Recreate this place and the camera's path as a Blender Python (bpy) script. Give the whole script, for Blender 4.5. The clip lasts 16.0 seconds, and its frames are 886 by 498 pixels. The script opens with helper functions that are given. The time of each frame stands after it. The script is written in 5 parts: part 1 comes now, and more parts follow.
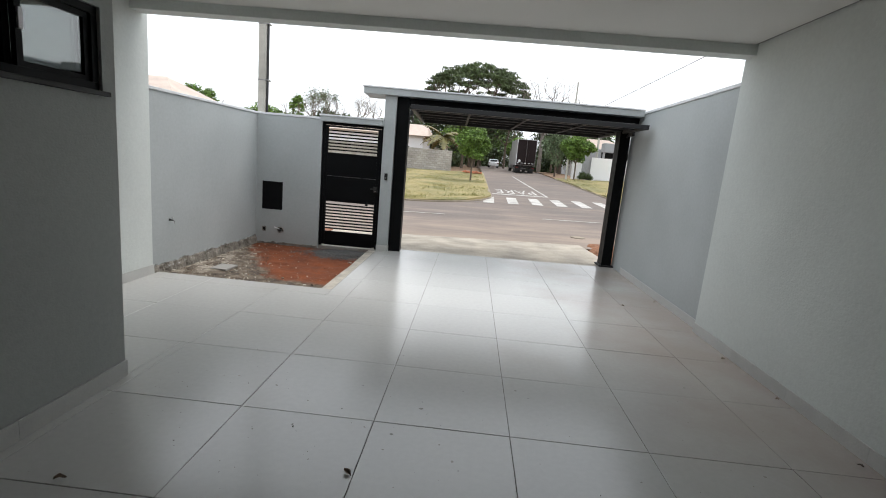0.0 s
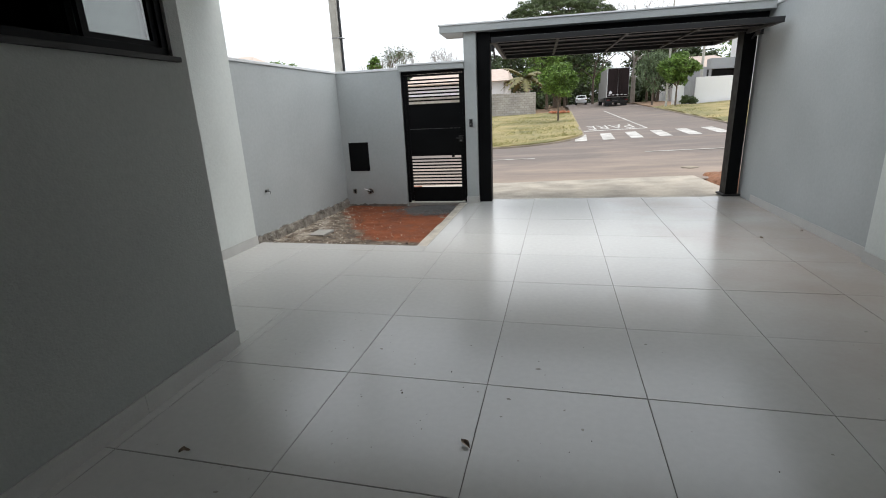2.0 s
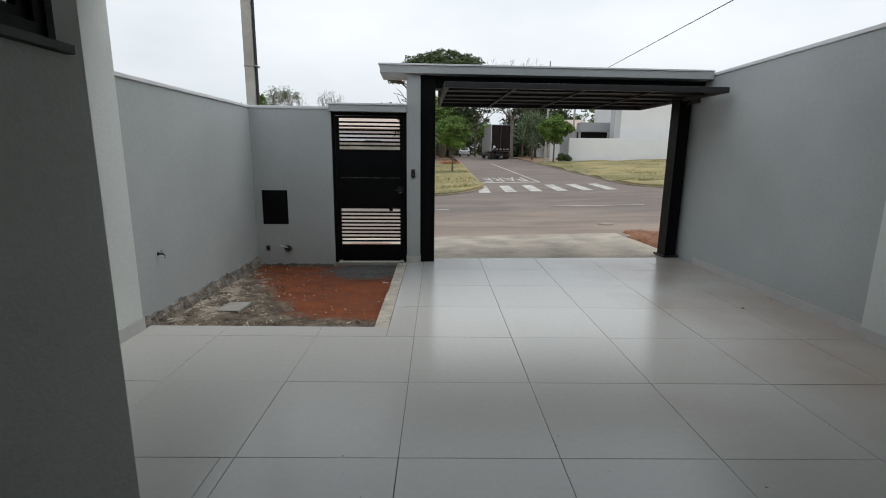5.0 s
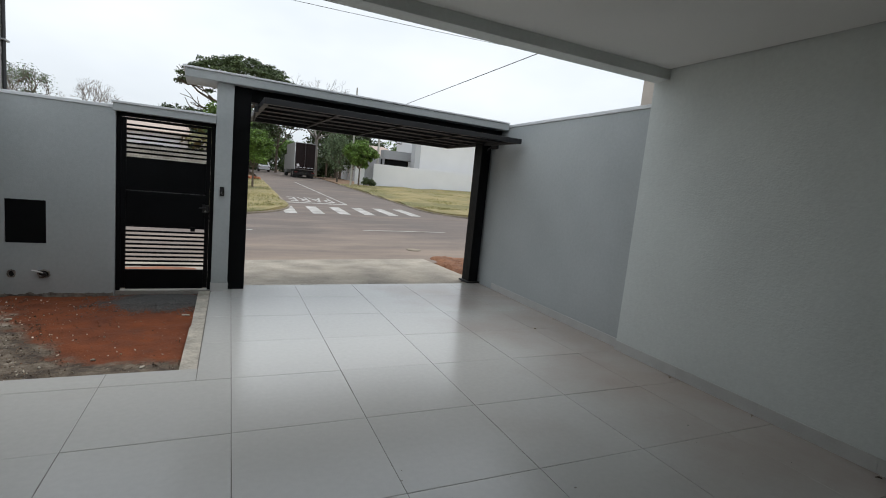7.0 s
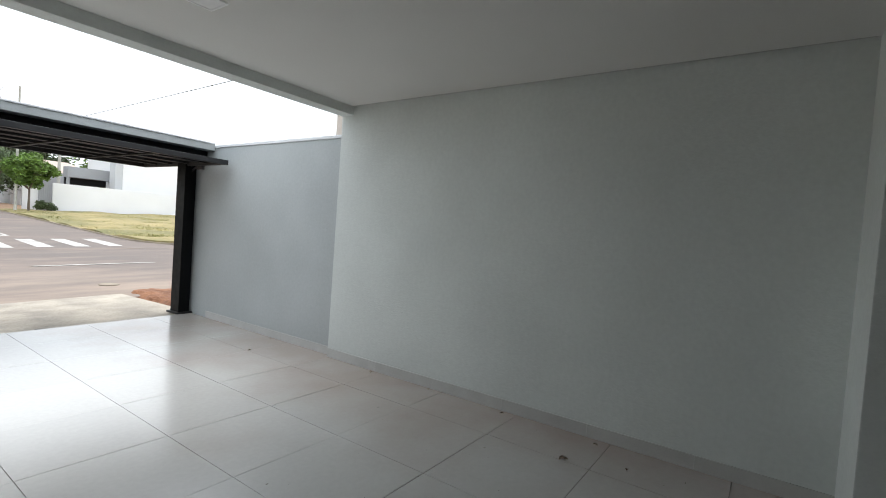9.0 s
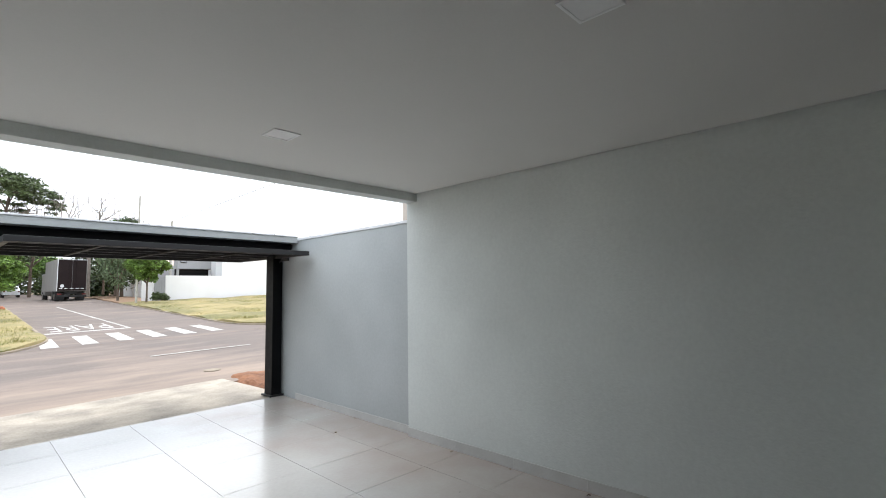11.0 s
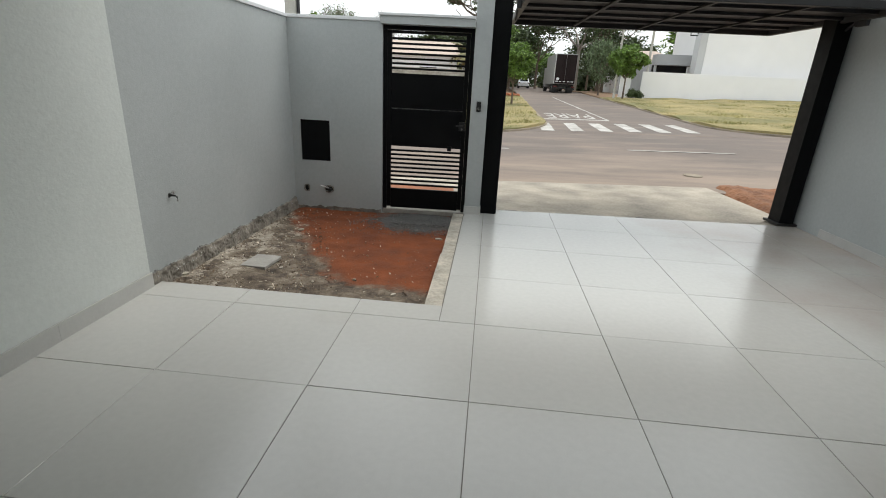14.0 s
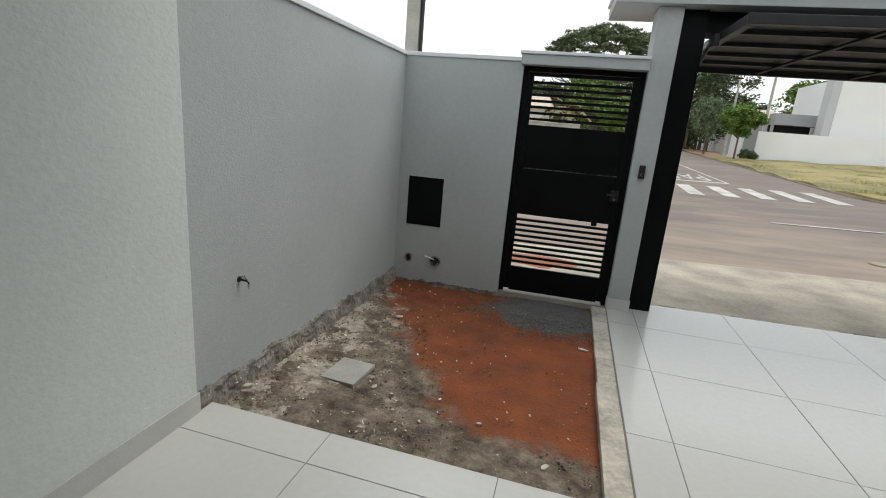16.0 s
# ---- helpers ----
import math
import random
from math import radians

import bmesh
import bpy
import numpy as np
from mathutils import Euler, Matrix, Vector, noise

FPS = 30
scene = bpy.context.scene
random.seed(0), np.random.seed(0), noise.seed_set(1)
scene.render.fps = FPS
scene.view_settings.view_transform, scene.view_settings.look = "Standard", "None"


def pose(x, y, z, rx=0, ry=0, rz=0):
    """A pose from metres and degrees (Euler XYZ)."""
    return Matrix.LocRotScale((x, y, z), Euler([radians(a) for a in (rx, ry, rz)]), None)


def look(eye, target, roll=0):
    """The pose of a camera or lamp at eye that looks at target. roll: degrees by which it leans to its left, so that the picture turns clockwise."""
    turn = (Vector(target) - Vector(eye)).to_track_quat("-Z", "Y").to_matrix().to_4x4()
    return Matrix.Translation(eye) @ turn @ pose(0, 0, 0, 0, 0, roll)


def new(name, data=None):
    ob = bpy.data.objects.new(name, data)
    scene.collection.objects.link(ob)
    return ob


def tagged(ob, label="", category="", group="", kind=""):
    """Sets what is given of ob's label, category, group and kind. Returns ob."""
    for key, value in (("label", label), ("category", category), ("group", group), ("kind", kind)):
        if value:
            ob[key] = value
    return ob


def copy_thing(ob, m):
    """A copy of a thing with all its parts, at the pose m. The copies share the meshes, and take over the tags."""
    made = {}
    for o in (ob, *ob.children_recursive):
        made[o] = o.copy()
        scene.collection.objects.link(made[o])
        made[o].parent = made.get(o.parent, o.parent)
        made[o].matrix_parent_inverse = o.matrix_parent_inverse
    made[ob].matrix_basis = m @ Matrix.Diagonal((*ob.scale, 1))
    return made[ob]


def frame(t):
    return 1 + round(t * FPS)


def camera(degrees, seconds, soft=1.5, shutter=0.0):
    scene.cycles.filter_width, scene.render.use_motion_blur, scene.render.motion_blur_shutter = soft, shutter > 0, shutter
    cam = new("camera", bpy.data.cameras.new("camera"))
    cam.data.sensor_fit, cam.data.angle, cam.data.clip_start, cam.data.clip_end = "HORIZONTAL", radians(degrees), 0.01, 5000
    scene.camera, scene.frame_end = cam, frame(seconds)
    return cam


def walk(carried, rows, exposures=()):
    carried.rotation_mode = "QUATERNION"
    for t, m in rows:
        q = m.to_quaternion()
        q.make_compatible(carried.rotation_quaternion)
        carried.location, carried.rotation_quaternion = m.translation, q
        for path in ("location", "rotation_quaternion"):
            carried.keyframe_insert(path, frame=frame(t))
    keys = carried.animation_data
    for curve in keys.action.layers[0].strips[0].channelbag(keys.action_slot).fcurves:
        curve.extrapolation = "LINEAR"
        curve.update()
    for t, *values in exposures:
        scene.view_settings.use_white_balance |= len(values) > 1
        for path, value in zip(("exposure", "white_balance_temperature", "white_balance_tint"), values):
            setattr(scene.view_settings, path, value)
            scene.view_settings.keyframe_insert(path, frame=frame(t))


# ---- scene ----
cam = camera(86.3, 16.0, soft=1.0)
PATH = [
    (0, (-0.042, 0.101, 1.608), (-0.135, 2.066, 1.247), 5.1),
    (0.5, (-0.026, 0.092, 1.63), (-0.139, 2.077, 1.411), 3.7),
    (1, (-0.028, 0.107, 1.629), (-0.245, 2.086, 1.434), 2.1),
    (1.5, (-0.055, 0.214, 1.508), (-0.437, 2.13, 1.08), -0.5),
    (2, (-0.148, 0.446, 1.487), (-0.609, 2.309, 0.925), -2.6),
    (2.5, (-0.215, 0.712, 1.466), (-0.744, 2.57, 0.951), 0.4),
    (3, (-0.287, 0.967, 1.485), (-0.824, 2.834, 1.011), 3.0),
    (5.3, (-1.263, 1.484, 1.535), (-1.146, 3.443, 1.151), 0.9),
    (5.5, (-1.323, 1.528, 1.532), (-1.154, 3.484, 1.152), 1.4),
    (6, (-1.431, 1.532, 1.569), (-1.132, 3.479, 1.225), 3.0),
    (6.5, (-1.43, 1.496, 1.592), (-0.955, 3.422, 1.335), 3.9),
    (7, (-1.399, 1.491, 1.594), (-0.57, 3.293, 1.338), 5.6),
    (7.5, (-1.326, 1.361, 1.573), (-0.047, 2.875, 1.3), 6.6),
    (8, (-1.286, 1.195, 1.546), (0.292, 2.394, 1.281), 5.1),
    (10.3, (-1.369, 0.845, 1.805), (0.2, 2.055, 2.077), 1.2),
    (10.5, (-1.364, 0.827, 1.838), (0.158, 2.086, 2.154), 0.8),
    (11, (-1.38, 0.806, 1.798), (0.047, 2.197, 1.964), -0.8),
    (11.5, (-1.559, 0.828, 1.58), (-0.261, 2.329, 1.331), -1.3),
    (12, (-1.51, 1.11, 1.531), (-0.43, 2.722, 1.047), 0.0),
    (12.5, (-1.383, 1.36, 1.504), (-0.58, 3.113, 0.974), 0.1),
    (13, (-1.284, 1.697, 1.531), (-0.84, 3.555, 0.939), 1.2),
    (13.5, (-1.336, 2.05, 1.522), (-1.181, 3.926, 0.846), 1.8),
    (14, (-1.339, 2.41, 1.513), (-1.497, 4.291, 0.852), 2.9),
    (14.5, (-1.494, 2.747, 1.499), (-2.004, 4.586, 0.898), 3.4),
    (15, (-1.666, 3.034, 1.529), (-2.273, 4.855, 0.966), 2.8),
    (15.5, (-1.82, 3.359, 1.537), (-2.478, 5.177, 1.027), 3.4),
    (16, (-2.049, 3.632, 1.509), (-2.535, 5.507, 1.013), 4.9),
]
EXPOSURES = [(0.0, 0.88, 6500, 10), (0.5, 0.93, 6500, 10), (1.0, 0.94, 6500, 10), (1.5, 0.9, 6500, 10), (2.5, 0.76, 6500, 10), (3.2, 0.55, 6500, 9),
             (5.5, 0.18, 6430, 9), (6.5, 0.19, 6400, 9), (7.5, 0.45, 6350, 9), (8.2, 0.86, 6350, 9), (10.3, 1.38, 6400, 11), (11.0, 1.33, 6350, 11),
             (11.5, 0.94, 6340, 8), (12.0, 0.88, 6350, 7), (12.5, 0.8, 6450, 7), (13.0, 0.68, 6550, 7), (13.5, 0.62, 6700, 7), (14.0, 0.68, 6700, 7), (14.5, 0.55, 6700, 7),
             (15.5, 0.56, 6650, 7), (16.0, 0.58, 6650, 7)]
walk(cam, [(t, look(eye, target, roll)) for t, eye, target, roll in PATH], EXPOSURES)

# ---- world, sun, exposure ----
world = bpy.data.worlds.new("overcast_sky")
scene.world = world
world.use_nodes = True
wn, wl = world.node_tree.nodes, world.node_tree.links
wn.clear()
w_out = wn.new("ShaderNodeOutputWorld")
w_bg = wn.new("ShaderNodeBackground")
w_sky = wn.new("ShaderNodeTexSky")
w_sky.sky_type, w_sky.sun_disc = "NISHITA", False
w_sky.sun_elevation, w_sky.sun_rotation = radians(65), radians(55)
w_hsv = wn.new("ShaderNodeHueSaturation")
w_hsv.inputs["Saturation"].default_value = 0.22
w_mix = wn.new("ShaderNodeMix")
w_mix.data_type = "RGBA"
w_mix.inputs["Factor"].default_value = 0.72
w_tc = wn.new("ShaderNodeTexCoord")
w_map = wn.new("ShaderNodeMapping")
w_map.inputs["Scale"].default_value = (1, 1, 2.6)
w_noise = wn.new("ShaderNodeTexNoise")
w_noise.inputs["Scale"].default_value, w_noise.inputs["Detail"].default_value = 1.7, 4
w_ramp = wn.new("ShaderNodeValToRGB")
w_ramp.color_ramp.elements[0].position, w_ramp.color_ramp.elements[0].color = 0.3, (7.4, 8.1, 8.8, 1)
w_ramp.color_ramp.elements[1].position, w_ramp.color_ramp.elements[1].color = 0.75, (11.2, 11.6, 12.0, 1)
wl.new(w_tc.outputs["Generated"], w_map.inputs["Vector"])
wl.new(w_map.outputs["Vector"], w_noise.inputs["Vector"])
wl.new(w_noise.outputs["Fac"], w_ramp.inputs["Fac"])
wl.new(w_sky.outputs["Color"], w_hsv.inputs["Color"])
wl.new(w_hsv.outputs["Color"], w_mix.inputs[6])
wl.new(w_ramp.outputs["Color"], w_mix.inputs[7])
# an overcast sky is brightest overhead
w_sep = wn.new("ShaderNodeSeparateXYZ")
w_up = wn.new("ShaderNodeMapRange")
w_up.inputs["To Min"].default_value, w_up.inputs["To Max"].default_value = 0.8, 1.22
wl.new(w_tc.outputs["Generated"], w_sep.inputs[0])
wl.new(w_sep.outputs["Z"], w_up.inputs["Value"])
w_scale = wn.new("ShaderNodeVectorMath")
w_scale.operation = "SCALE"
wl.new(w_mix.outputs[2], w_scale.inputs[0])
wl.new(w_up.outputs["Result"], w_scale.inputs["Scale"])
wl.new(w_scale.outputs["Vector"], w_bg.inputs["Color"])
wl.new(w_bg.outputs["Background"], w_out.inputs["Surface"])
w_bg.inputs["Strength"].default_value = 0.10

sun_data = bpy.data.lights.new("sun", "SUN")
sun_data.energy, sun_data.angle, sun_data.color = 0.9, radians(40), (1.0, 0.97, 0.93)
sun = new("sun", sun_data)
sun.matrix_world = look((10, 7, 26), (0, 0, 0))
scene.view_settings.exposure = 0.0


# ---- materials ----
def material(name, color, rough=0.6, metal=0.0, vary=0.12, scale=6.0, fine=60.0, bump=0.15, bump_scale=80.0,
             color2=None, strokes=False, per_object=0.0, island=0.0, specular=0.5, rough_vary=0.1, bump_dist=0.01):
    m = bpy.data.materials.new(name)
    m.use_nodes = True
    n, l = m.node_tree.nodes, m.node_tree.links
    b = n["Principled BSDF"]
    b.inputs["Metallic"].default_value = metal
    b.inputs["Specular IOR Level"].default_value = specular
    big, small = n.new("ShaderNodeTexNoise"), n.new("ShaderNodeTexNoise")
    big.inputs["Scale"].default_value, big.inputs["Detail"].default_value = scale, 5
    small.inputs["Scale"].default_value, small.inputs["Detail"].default_value = fine, 3
    geo = n.new("ShaderNodeNewGeometry")
    l.new(geo.outputs["Position"], big.inputs["Vector"])
    l.new(geo.outputs["Position"], small.inputs["Vector"])
    mix = n.new("ShaderNodeMath")
    mix.operation = "MULTIPLY_ADD"
    l.new(small.outputs["Fac"], mix.inputs[0])
    mix.inputs[1].default_value = 0.4
    l.new(big.outputs["Fac"], mix.inputs[2])
    ramp = n.new("ShaderNodeValToRGB")
    lo = [c * (1 - vary) for c in color]
    hi = [min(1, c * (1 + vary)) for c in color] if color2 is None else list(color2)
    e = ramp.color_ramp.elements
    e[0].position, e[0].color = 0.45, (*lo, 1)
    e[1].position, e[1].color = 0.95, (*hi, 1)
    l.new(mix.outputs[0], ramp.inputs["Fac"])
    col = ramp.outputs["Color"]
    if per_object or island:
        if per_object:
            src = n.new("ShaderNodeObjectInfo").outputs["Random"]
        else:
            src = geo.outputs["Random Per Island"]
        hsv = n.new("ShaderNodeHueSaturation")
        mr = n.new("ShaderNodeMapRange")
        amount = per_object or island
        mr.inputs["To Min"].default_value, mr.inputs["To Max"].default_value = 1 - amount, 1 + amount
        l.new(src, mr.inputs["Value"])
        l.new(mr.outputs["Result"], hsv.inputs["Value"])
        l.new(col, hsv.inputs["Color"])
        col = hsv.outputs["Color"]
    l.new(col, b.inputs["Base Color"])
    rr = n.new("ShaderNodeMapRange")
    rr.inputs["From Min"].default_value, rr.inputs["From Max"].default_value = 0.3, 0.7
    rr.inputs["To Min"].default_value, rr.inputs["To Max"].default_value = max(0.02, rough - rough_vary), min(1, rough + rough_vary)
    l.new(big.outputs["Fac"], rr.inputs["Value"])
    l.new(rr.outputs["Result"], b.inputs["Roughness"])
    if bump:
        bn = n.new("ShaderNodeTexNoise")
        bn.inputs["Scale"].default_value, bn.inputs["Detail"].default_value = bump_scale, 4
        if strokes:
            mp = n.new("ShaderNodeMapping")
            mp.inputs["Scale"].default_value = (0.8, 0.8, 1.0)
            l.new(geo.outputs["Position"], mp.inputs["Vector"])
            l.new(mp.outputs["Vector"], bn.inputs["Vector"])
        else:
            l.new(geo.outputs["Position"], bn.inputs["Vector"])
        bp = n.new("ShaderNodeBump")
        bp.inputs["Strength"].default_value, bp.inputs["Distance"].default_value = bump, bump_dist
        l.new(bn.outputs["Fac"], bp.inputs["Height"])
        l.new(bp.outputs["Normal"], b.inputs["Normal"])
    return m


PLASTER_WHITE = material("white_textured_plaster", (0.66, 0.69, 0.665), 0.8, vary=0.09, scale=0.8, fine=28, bump=0.4, bump_scale=58, bump_dist=0.006, strokes=True)
PLASTER_GREY = material("grey_textured_plaster", (0.425, 0.45, 0.45), 0.8, vary=0.11, scale=0.8, fine=28, bump=0.34, bump_scale=90, bump_dist=0.006, strokes=True)
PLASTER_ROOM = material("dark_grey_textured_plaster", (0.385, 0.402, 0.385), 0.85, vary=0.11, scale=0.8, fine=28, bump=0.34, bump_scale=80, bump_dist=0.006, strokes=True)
COPING = material("white_coping_paint", (0.72, 0.73, 0.74), 0.6, vary=0.06, scale=3)
CEILING = material("ceiling_paint", (0.72, 0.71, 0.685), 0.9, vary=0.03, scale=0.8, bump=0.05)
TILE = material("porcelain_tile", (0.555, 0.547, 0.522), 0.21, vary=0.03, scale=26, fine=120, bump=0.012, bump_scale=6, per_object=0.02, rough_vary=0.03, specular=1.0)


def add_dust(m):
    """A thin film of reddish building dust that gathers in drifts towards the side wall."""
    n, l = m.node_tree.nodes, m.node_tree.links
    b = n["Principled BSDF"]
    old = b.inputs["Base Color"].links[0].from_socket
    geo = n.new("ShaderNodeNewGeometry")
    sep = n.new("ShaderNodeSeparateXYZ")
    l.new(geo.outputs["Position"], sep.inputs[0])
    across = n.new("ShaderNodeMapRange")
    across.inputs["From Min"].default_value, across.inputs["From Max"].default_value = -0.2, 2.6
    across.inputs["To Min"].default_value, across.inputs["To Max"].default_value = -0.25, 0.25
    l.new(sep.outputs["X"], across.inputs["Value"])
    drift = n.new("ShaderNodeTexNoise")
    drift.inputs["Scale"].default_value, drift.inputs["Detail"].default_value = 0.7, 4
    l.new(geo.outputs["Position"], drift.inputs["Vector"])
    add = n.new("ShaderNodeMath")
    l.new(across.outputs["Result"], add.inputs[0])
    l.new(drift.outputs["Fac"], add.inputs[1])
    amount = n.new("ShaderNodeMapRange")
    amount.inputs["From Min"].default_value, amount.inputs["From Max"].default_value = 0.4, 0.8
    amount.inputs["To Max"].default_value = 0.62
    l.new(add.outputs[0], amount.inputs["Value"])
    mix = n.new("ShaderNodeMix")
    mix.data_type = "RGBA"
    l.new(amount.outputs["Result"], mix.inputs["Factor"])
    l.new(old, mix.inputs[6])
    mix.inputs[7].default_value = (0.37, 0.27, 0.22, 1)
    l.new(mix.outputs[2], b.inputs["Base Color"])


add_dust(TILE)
GROUT = material("grout", (0.18, 0.165, 0.145), 0.9, vary=0.2, scale=12)
SKIRT = material("skirting_tile", (0.52, 0.515, 0.495), 0.4, vary=0.07, scale=5, per_object=0.04)
BLACK = material("black_powder_coat", (0.004, 0.0043, 0.005), 0.5, vary=0.3, scale=9, bump=0.04, specular=0.12)
BLACK_MATT = material("black_matt_steel", (0.012, 0.012, 0.012), 0.6, vary=0.3, scale=7, bump=0.05)
RIB = material("dark_grey_steel", (0.016, 0.016, 0.018), 0.5, vary=0.25, scale=7, bump=0.05)
STEEL = material("brushed_steel", (0.55, 0.55, 0.55), 0.3, metal=1.0, vary=0.1, scale=20)
PLASTIC_BLACK = material("black_plastic", (0.014, 0.014, 0.015), 0.4, vary=0.2, scale=30, bump=0)
PLASTIC_WHITE = material("white_plastic", (0.9, 0.9, 0.9), 0.4, vary=0.02, scale=20, bump=0)
# Near-black that paints the shade of gaps, holes, recesses and unlit windows.
SHADE_BLACK = material("shade_black", (0.01, 0.01, 0.011), 0.9, vary=0.3, scale=20)
CONCRETE = material("weathered_concrete", (0.33, 0.31, 0.28), 0.9, vary=0.28, scale=2.5, fine=35, bump=0.5, bump_scale=45)
DRIVE = material("sandy_concrete", (0.38, 0.335, 0.275), 0.9, vary=0.4, scale=1.6, fine=30, bump=0.4, bump_scale=50)
CONCRETE_PALE = material("pale_screed", (0.46, 0.42, 0.355), 0.9, vary=0.4, scale=5, fine=40, bump=0.4, bump_scale=50)
POLE_CONCRETE = material("pole_concrete", (0.42, 0.41, 0.37), 0.9, vary=0.22, scale=5, fine=50, bump=0.4, bump_scale=50)
RUBBLE = material("rubble_concrete", (0.22, 0.195, 0.17), 0.95, vary=0.6, scale=9, fine=50, bump=0.9, bump_scale=40, island=0.25)
SOIL_RED = material("red_earth", (0.27, 0.105, 0.052), 0.95, vary=0.3, scale=4, fine=60, bump=0.9, bump_scale=60, island=0.2)
ASPHALT = material("worn_asphalt", (0.142, 0.116, 0.102), 0.9, vary=0.16, scale=0.35, fine=40, bump=0.4, bump_scale=70, color2=(0.19, 0.152, 0.131))
ROAD_PAINT = material("worn_road_paint", (0.31, 0.285, 0.255), 0.85, vary=0.1, scale=2.2, fine=18, color2=(0.60, 0.58, 0.55))
GRASS = material("dry_grass", (0.175, 0.178, 0.06), 0.95, vary=0.3, scale=0.45, fine=9, bump=0.8, bump_scale=25, color2=(0.40, 0.315, 0.15), bump_dist=0.05)
BLADE = material("grass_blades", (0.21, 0.225, 0.062), 0.9, vary=0.3, scale=0.5, fine=9, bump=0, color2=(0.47, 0.42, 0.19), island=0.3)
EARTH = material("brown_ground", (0.26, 0.165, 0.10), 0.95, vary=0.3, scale=0.4, fine=9, bump=0.5, bump_scale=20)
KERB = material("dirty_kerb", (0.27, 0.225, 0.17), 0.95, vary=0.35, scale=2, fine=25, bump=0.5, bump_scale=30)
BARK = material("bark", (0.13, 0.10, 0.075), 0.95, vary=0.3, scale=6, fine=40, bump=0.7, bump_scale=30)
LEAF = material("green_leaves", (0.12, 0.205, 0.035), 0.6, vary=0.35, scale=2, fine=9, bump=0, island=0.5)
LEAF_DARK = material("dark_leaves", (0.052, 0.078, 0.027), 0.65, vary=0.35, scale=0.6, fine=4, bump=0, island=0.5)
LEAF_CANOPY = material("canopy_leaves", (0.08, 0.113, 0.041), 0.65, vary=0.35, scale=0.5, fine=3, bump=0, island=0.5)
LEAF_WILLOW = material("drooping_leaves", (0.11, 0.155, 0.075), 0.65, vary=0.3, scale=2, fine=9, bump=0, island=0.4)
LEAF_PALM = material("palm_leaves", (0.14, 0.125, 0.045), 0.6, vary=0.4, scale=2, fine=9, bump=0, island=0.5)
TWIG = material("bare_twigs", (0.24, 0.215, 0.19), 0.95, vary=0.2, scale=3, bump=0)
WHITE_PAINT = material("white_house_paint", (0.84, 0.84, 0.845), 0.85, vary=0.05, scale=0.4, fine=20, bump=0.1)
GREY_PAINT = material("grey_house_paint", (0.36, 0.37, 0.38), 0.85, vary=0.08, scale=0.6, fine=20, bump=0.1)
ROOF = material("pale_roof_tiles", (0.52, 0.42, 0.36), 0.9, vary=0.15, scale=2, fine=12, bump=0.4, bump_scale=8)
TRUCK_SIDE = material("grey_truck_side", (0.27, 0.27, 0.262), 0.5, vary=0.12, scale=0.8, bump=0)
TRUCK_REAR = material("brown_truck_doors", (0.022, 0.015, 0.015), 0.75, vary=0.25, scale=1.2, bump=0, specular=0.15)
RUBBER = material("tyre_rubber", (0.02, 0.02, 0.02), 0.85, vary=0.2, scale=20, bump=0)
CAR_PAINT = material("silver_car_paint", (0.74, 0.76, 0.77), 0.25, metal=0.0, vary=0.04, scale=3, bump=0)
RED_LAMP = material("red_lamp_plastic", (0.14, 0.015, 0.012), 0.3, vary=0.1, scale=10, bump=0)
DRY_LEAF = material("dry_leaf", (0.24, 0.18, 0.13), 0.8, vary=0.4, scale=30, bump=0, per_object=0.4)
CHROME = material("dull_chrome", (0.25, 0.25, 0.25), 0.3, metal=1.0, vary=0.2, scale=60, bump=0)
CABLE = material("black_cable", (0.03, 0.03, 0.032), 0.6, vary=0.1, scale=5, bump=0)
BRICK_RED = material("red_rubble_bricks", (0.34, 0.12, 0.06), 0.9, vary=0.3, scale=6, island=0.2)


def block_material():
    m = material("grey_block_masonry", (0.42, 0.395, 0.37), 0.95, vary=0.25, scale=0.9, fine=12, bump=0.3, bump_scale=20)
    n, l = m.node_tree.nodes, m.node_tree.links
    b = n["Principled BSDF"]
    tc = n.new("ShaderNodeTexCoord")
    mp = n.new("ShaderNodeMapping")
    mp.inputs["Rotation"].default_value = (radians(90), 0, 0)
    br = n.new("ShaderNodeTexBrick")
    br.inputs["Scale"].default_value = 1.0
    br.inputs["Brick Width"].default_value, br.inputs["Row Height"].default_value = 0.4, 0.2
    br.inputs["Mortar Size"].default_value = 0.014
    br.inputs["Color1"].default_value, br.inputs["Color2"].default_value = (1, 1, 1, 1), (0.8, 0.78, 0.76, 1)
    br.inputs["Mortar"].default_value = (0.6, 0.58, 0.56, 1)
    l.new(tc.outputs["Object"], mp.inputs["Vector"])
    l.new(mp.outputs["Vector"], br.inputs["Vector"])
    mul = n.new("ShaderNodeMix")
    mul.data_type, mul.blend_type = "RGBA", "MULTIPLY"
    mul.inputs["Factor"].default_value = 1
    old = b.inputs["Base Color"].links[0].from_socket
    l.new(old, mul.inputs[6])
    l.new(br.outputs["Color"], mul.inputs[7])
    l.new(mul.outputs[2], b.inputs["Base Color"])
    return m


def glass_material(name, tint, ior):
    m = bpy.data.materials.new(name)
    m.use_nodes = True
    b = m.node_tree.nodes["Principled BSDF"]
    b.inputs["Base Color"].default_value = (*tint, 1)
    b.inputs["Roughness"].default_value = 0.02
    b.inputs["IOR"].default_value = ior
    b.inputs["Transmission Weight"].default_value = 1.0
    return m


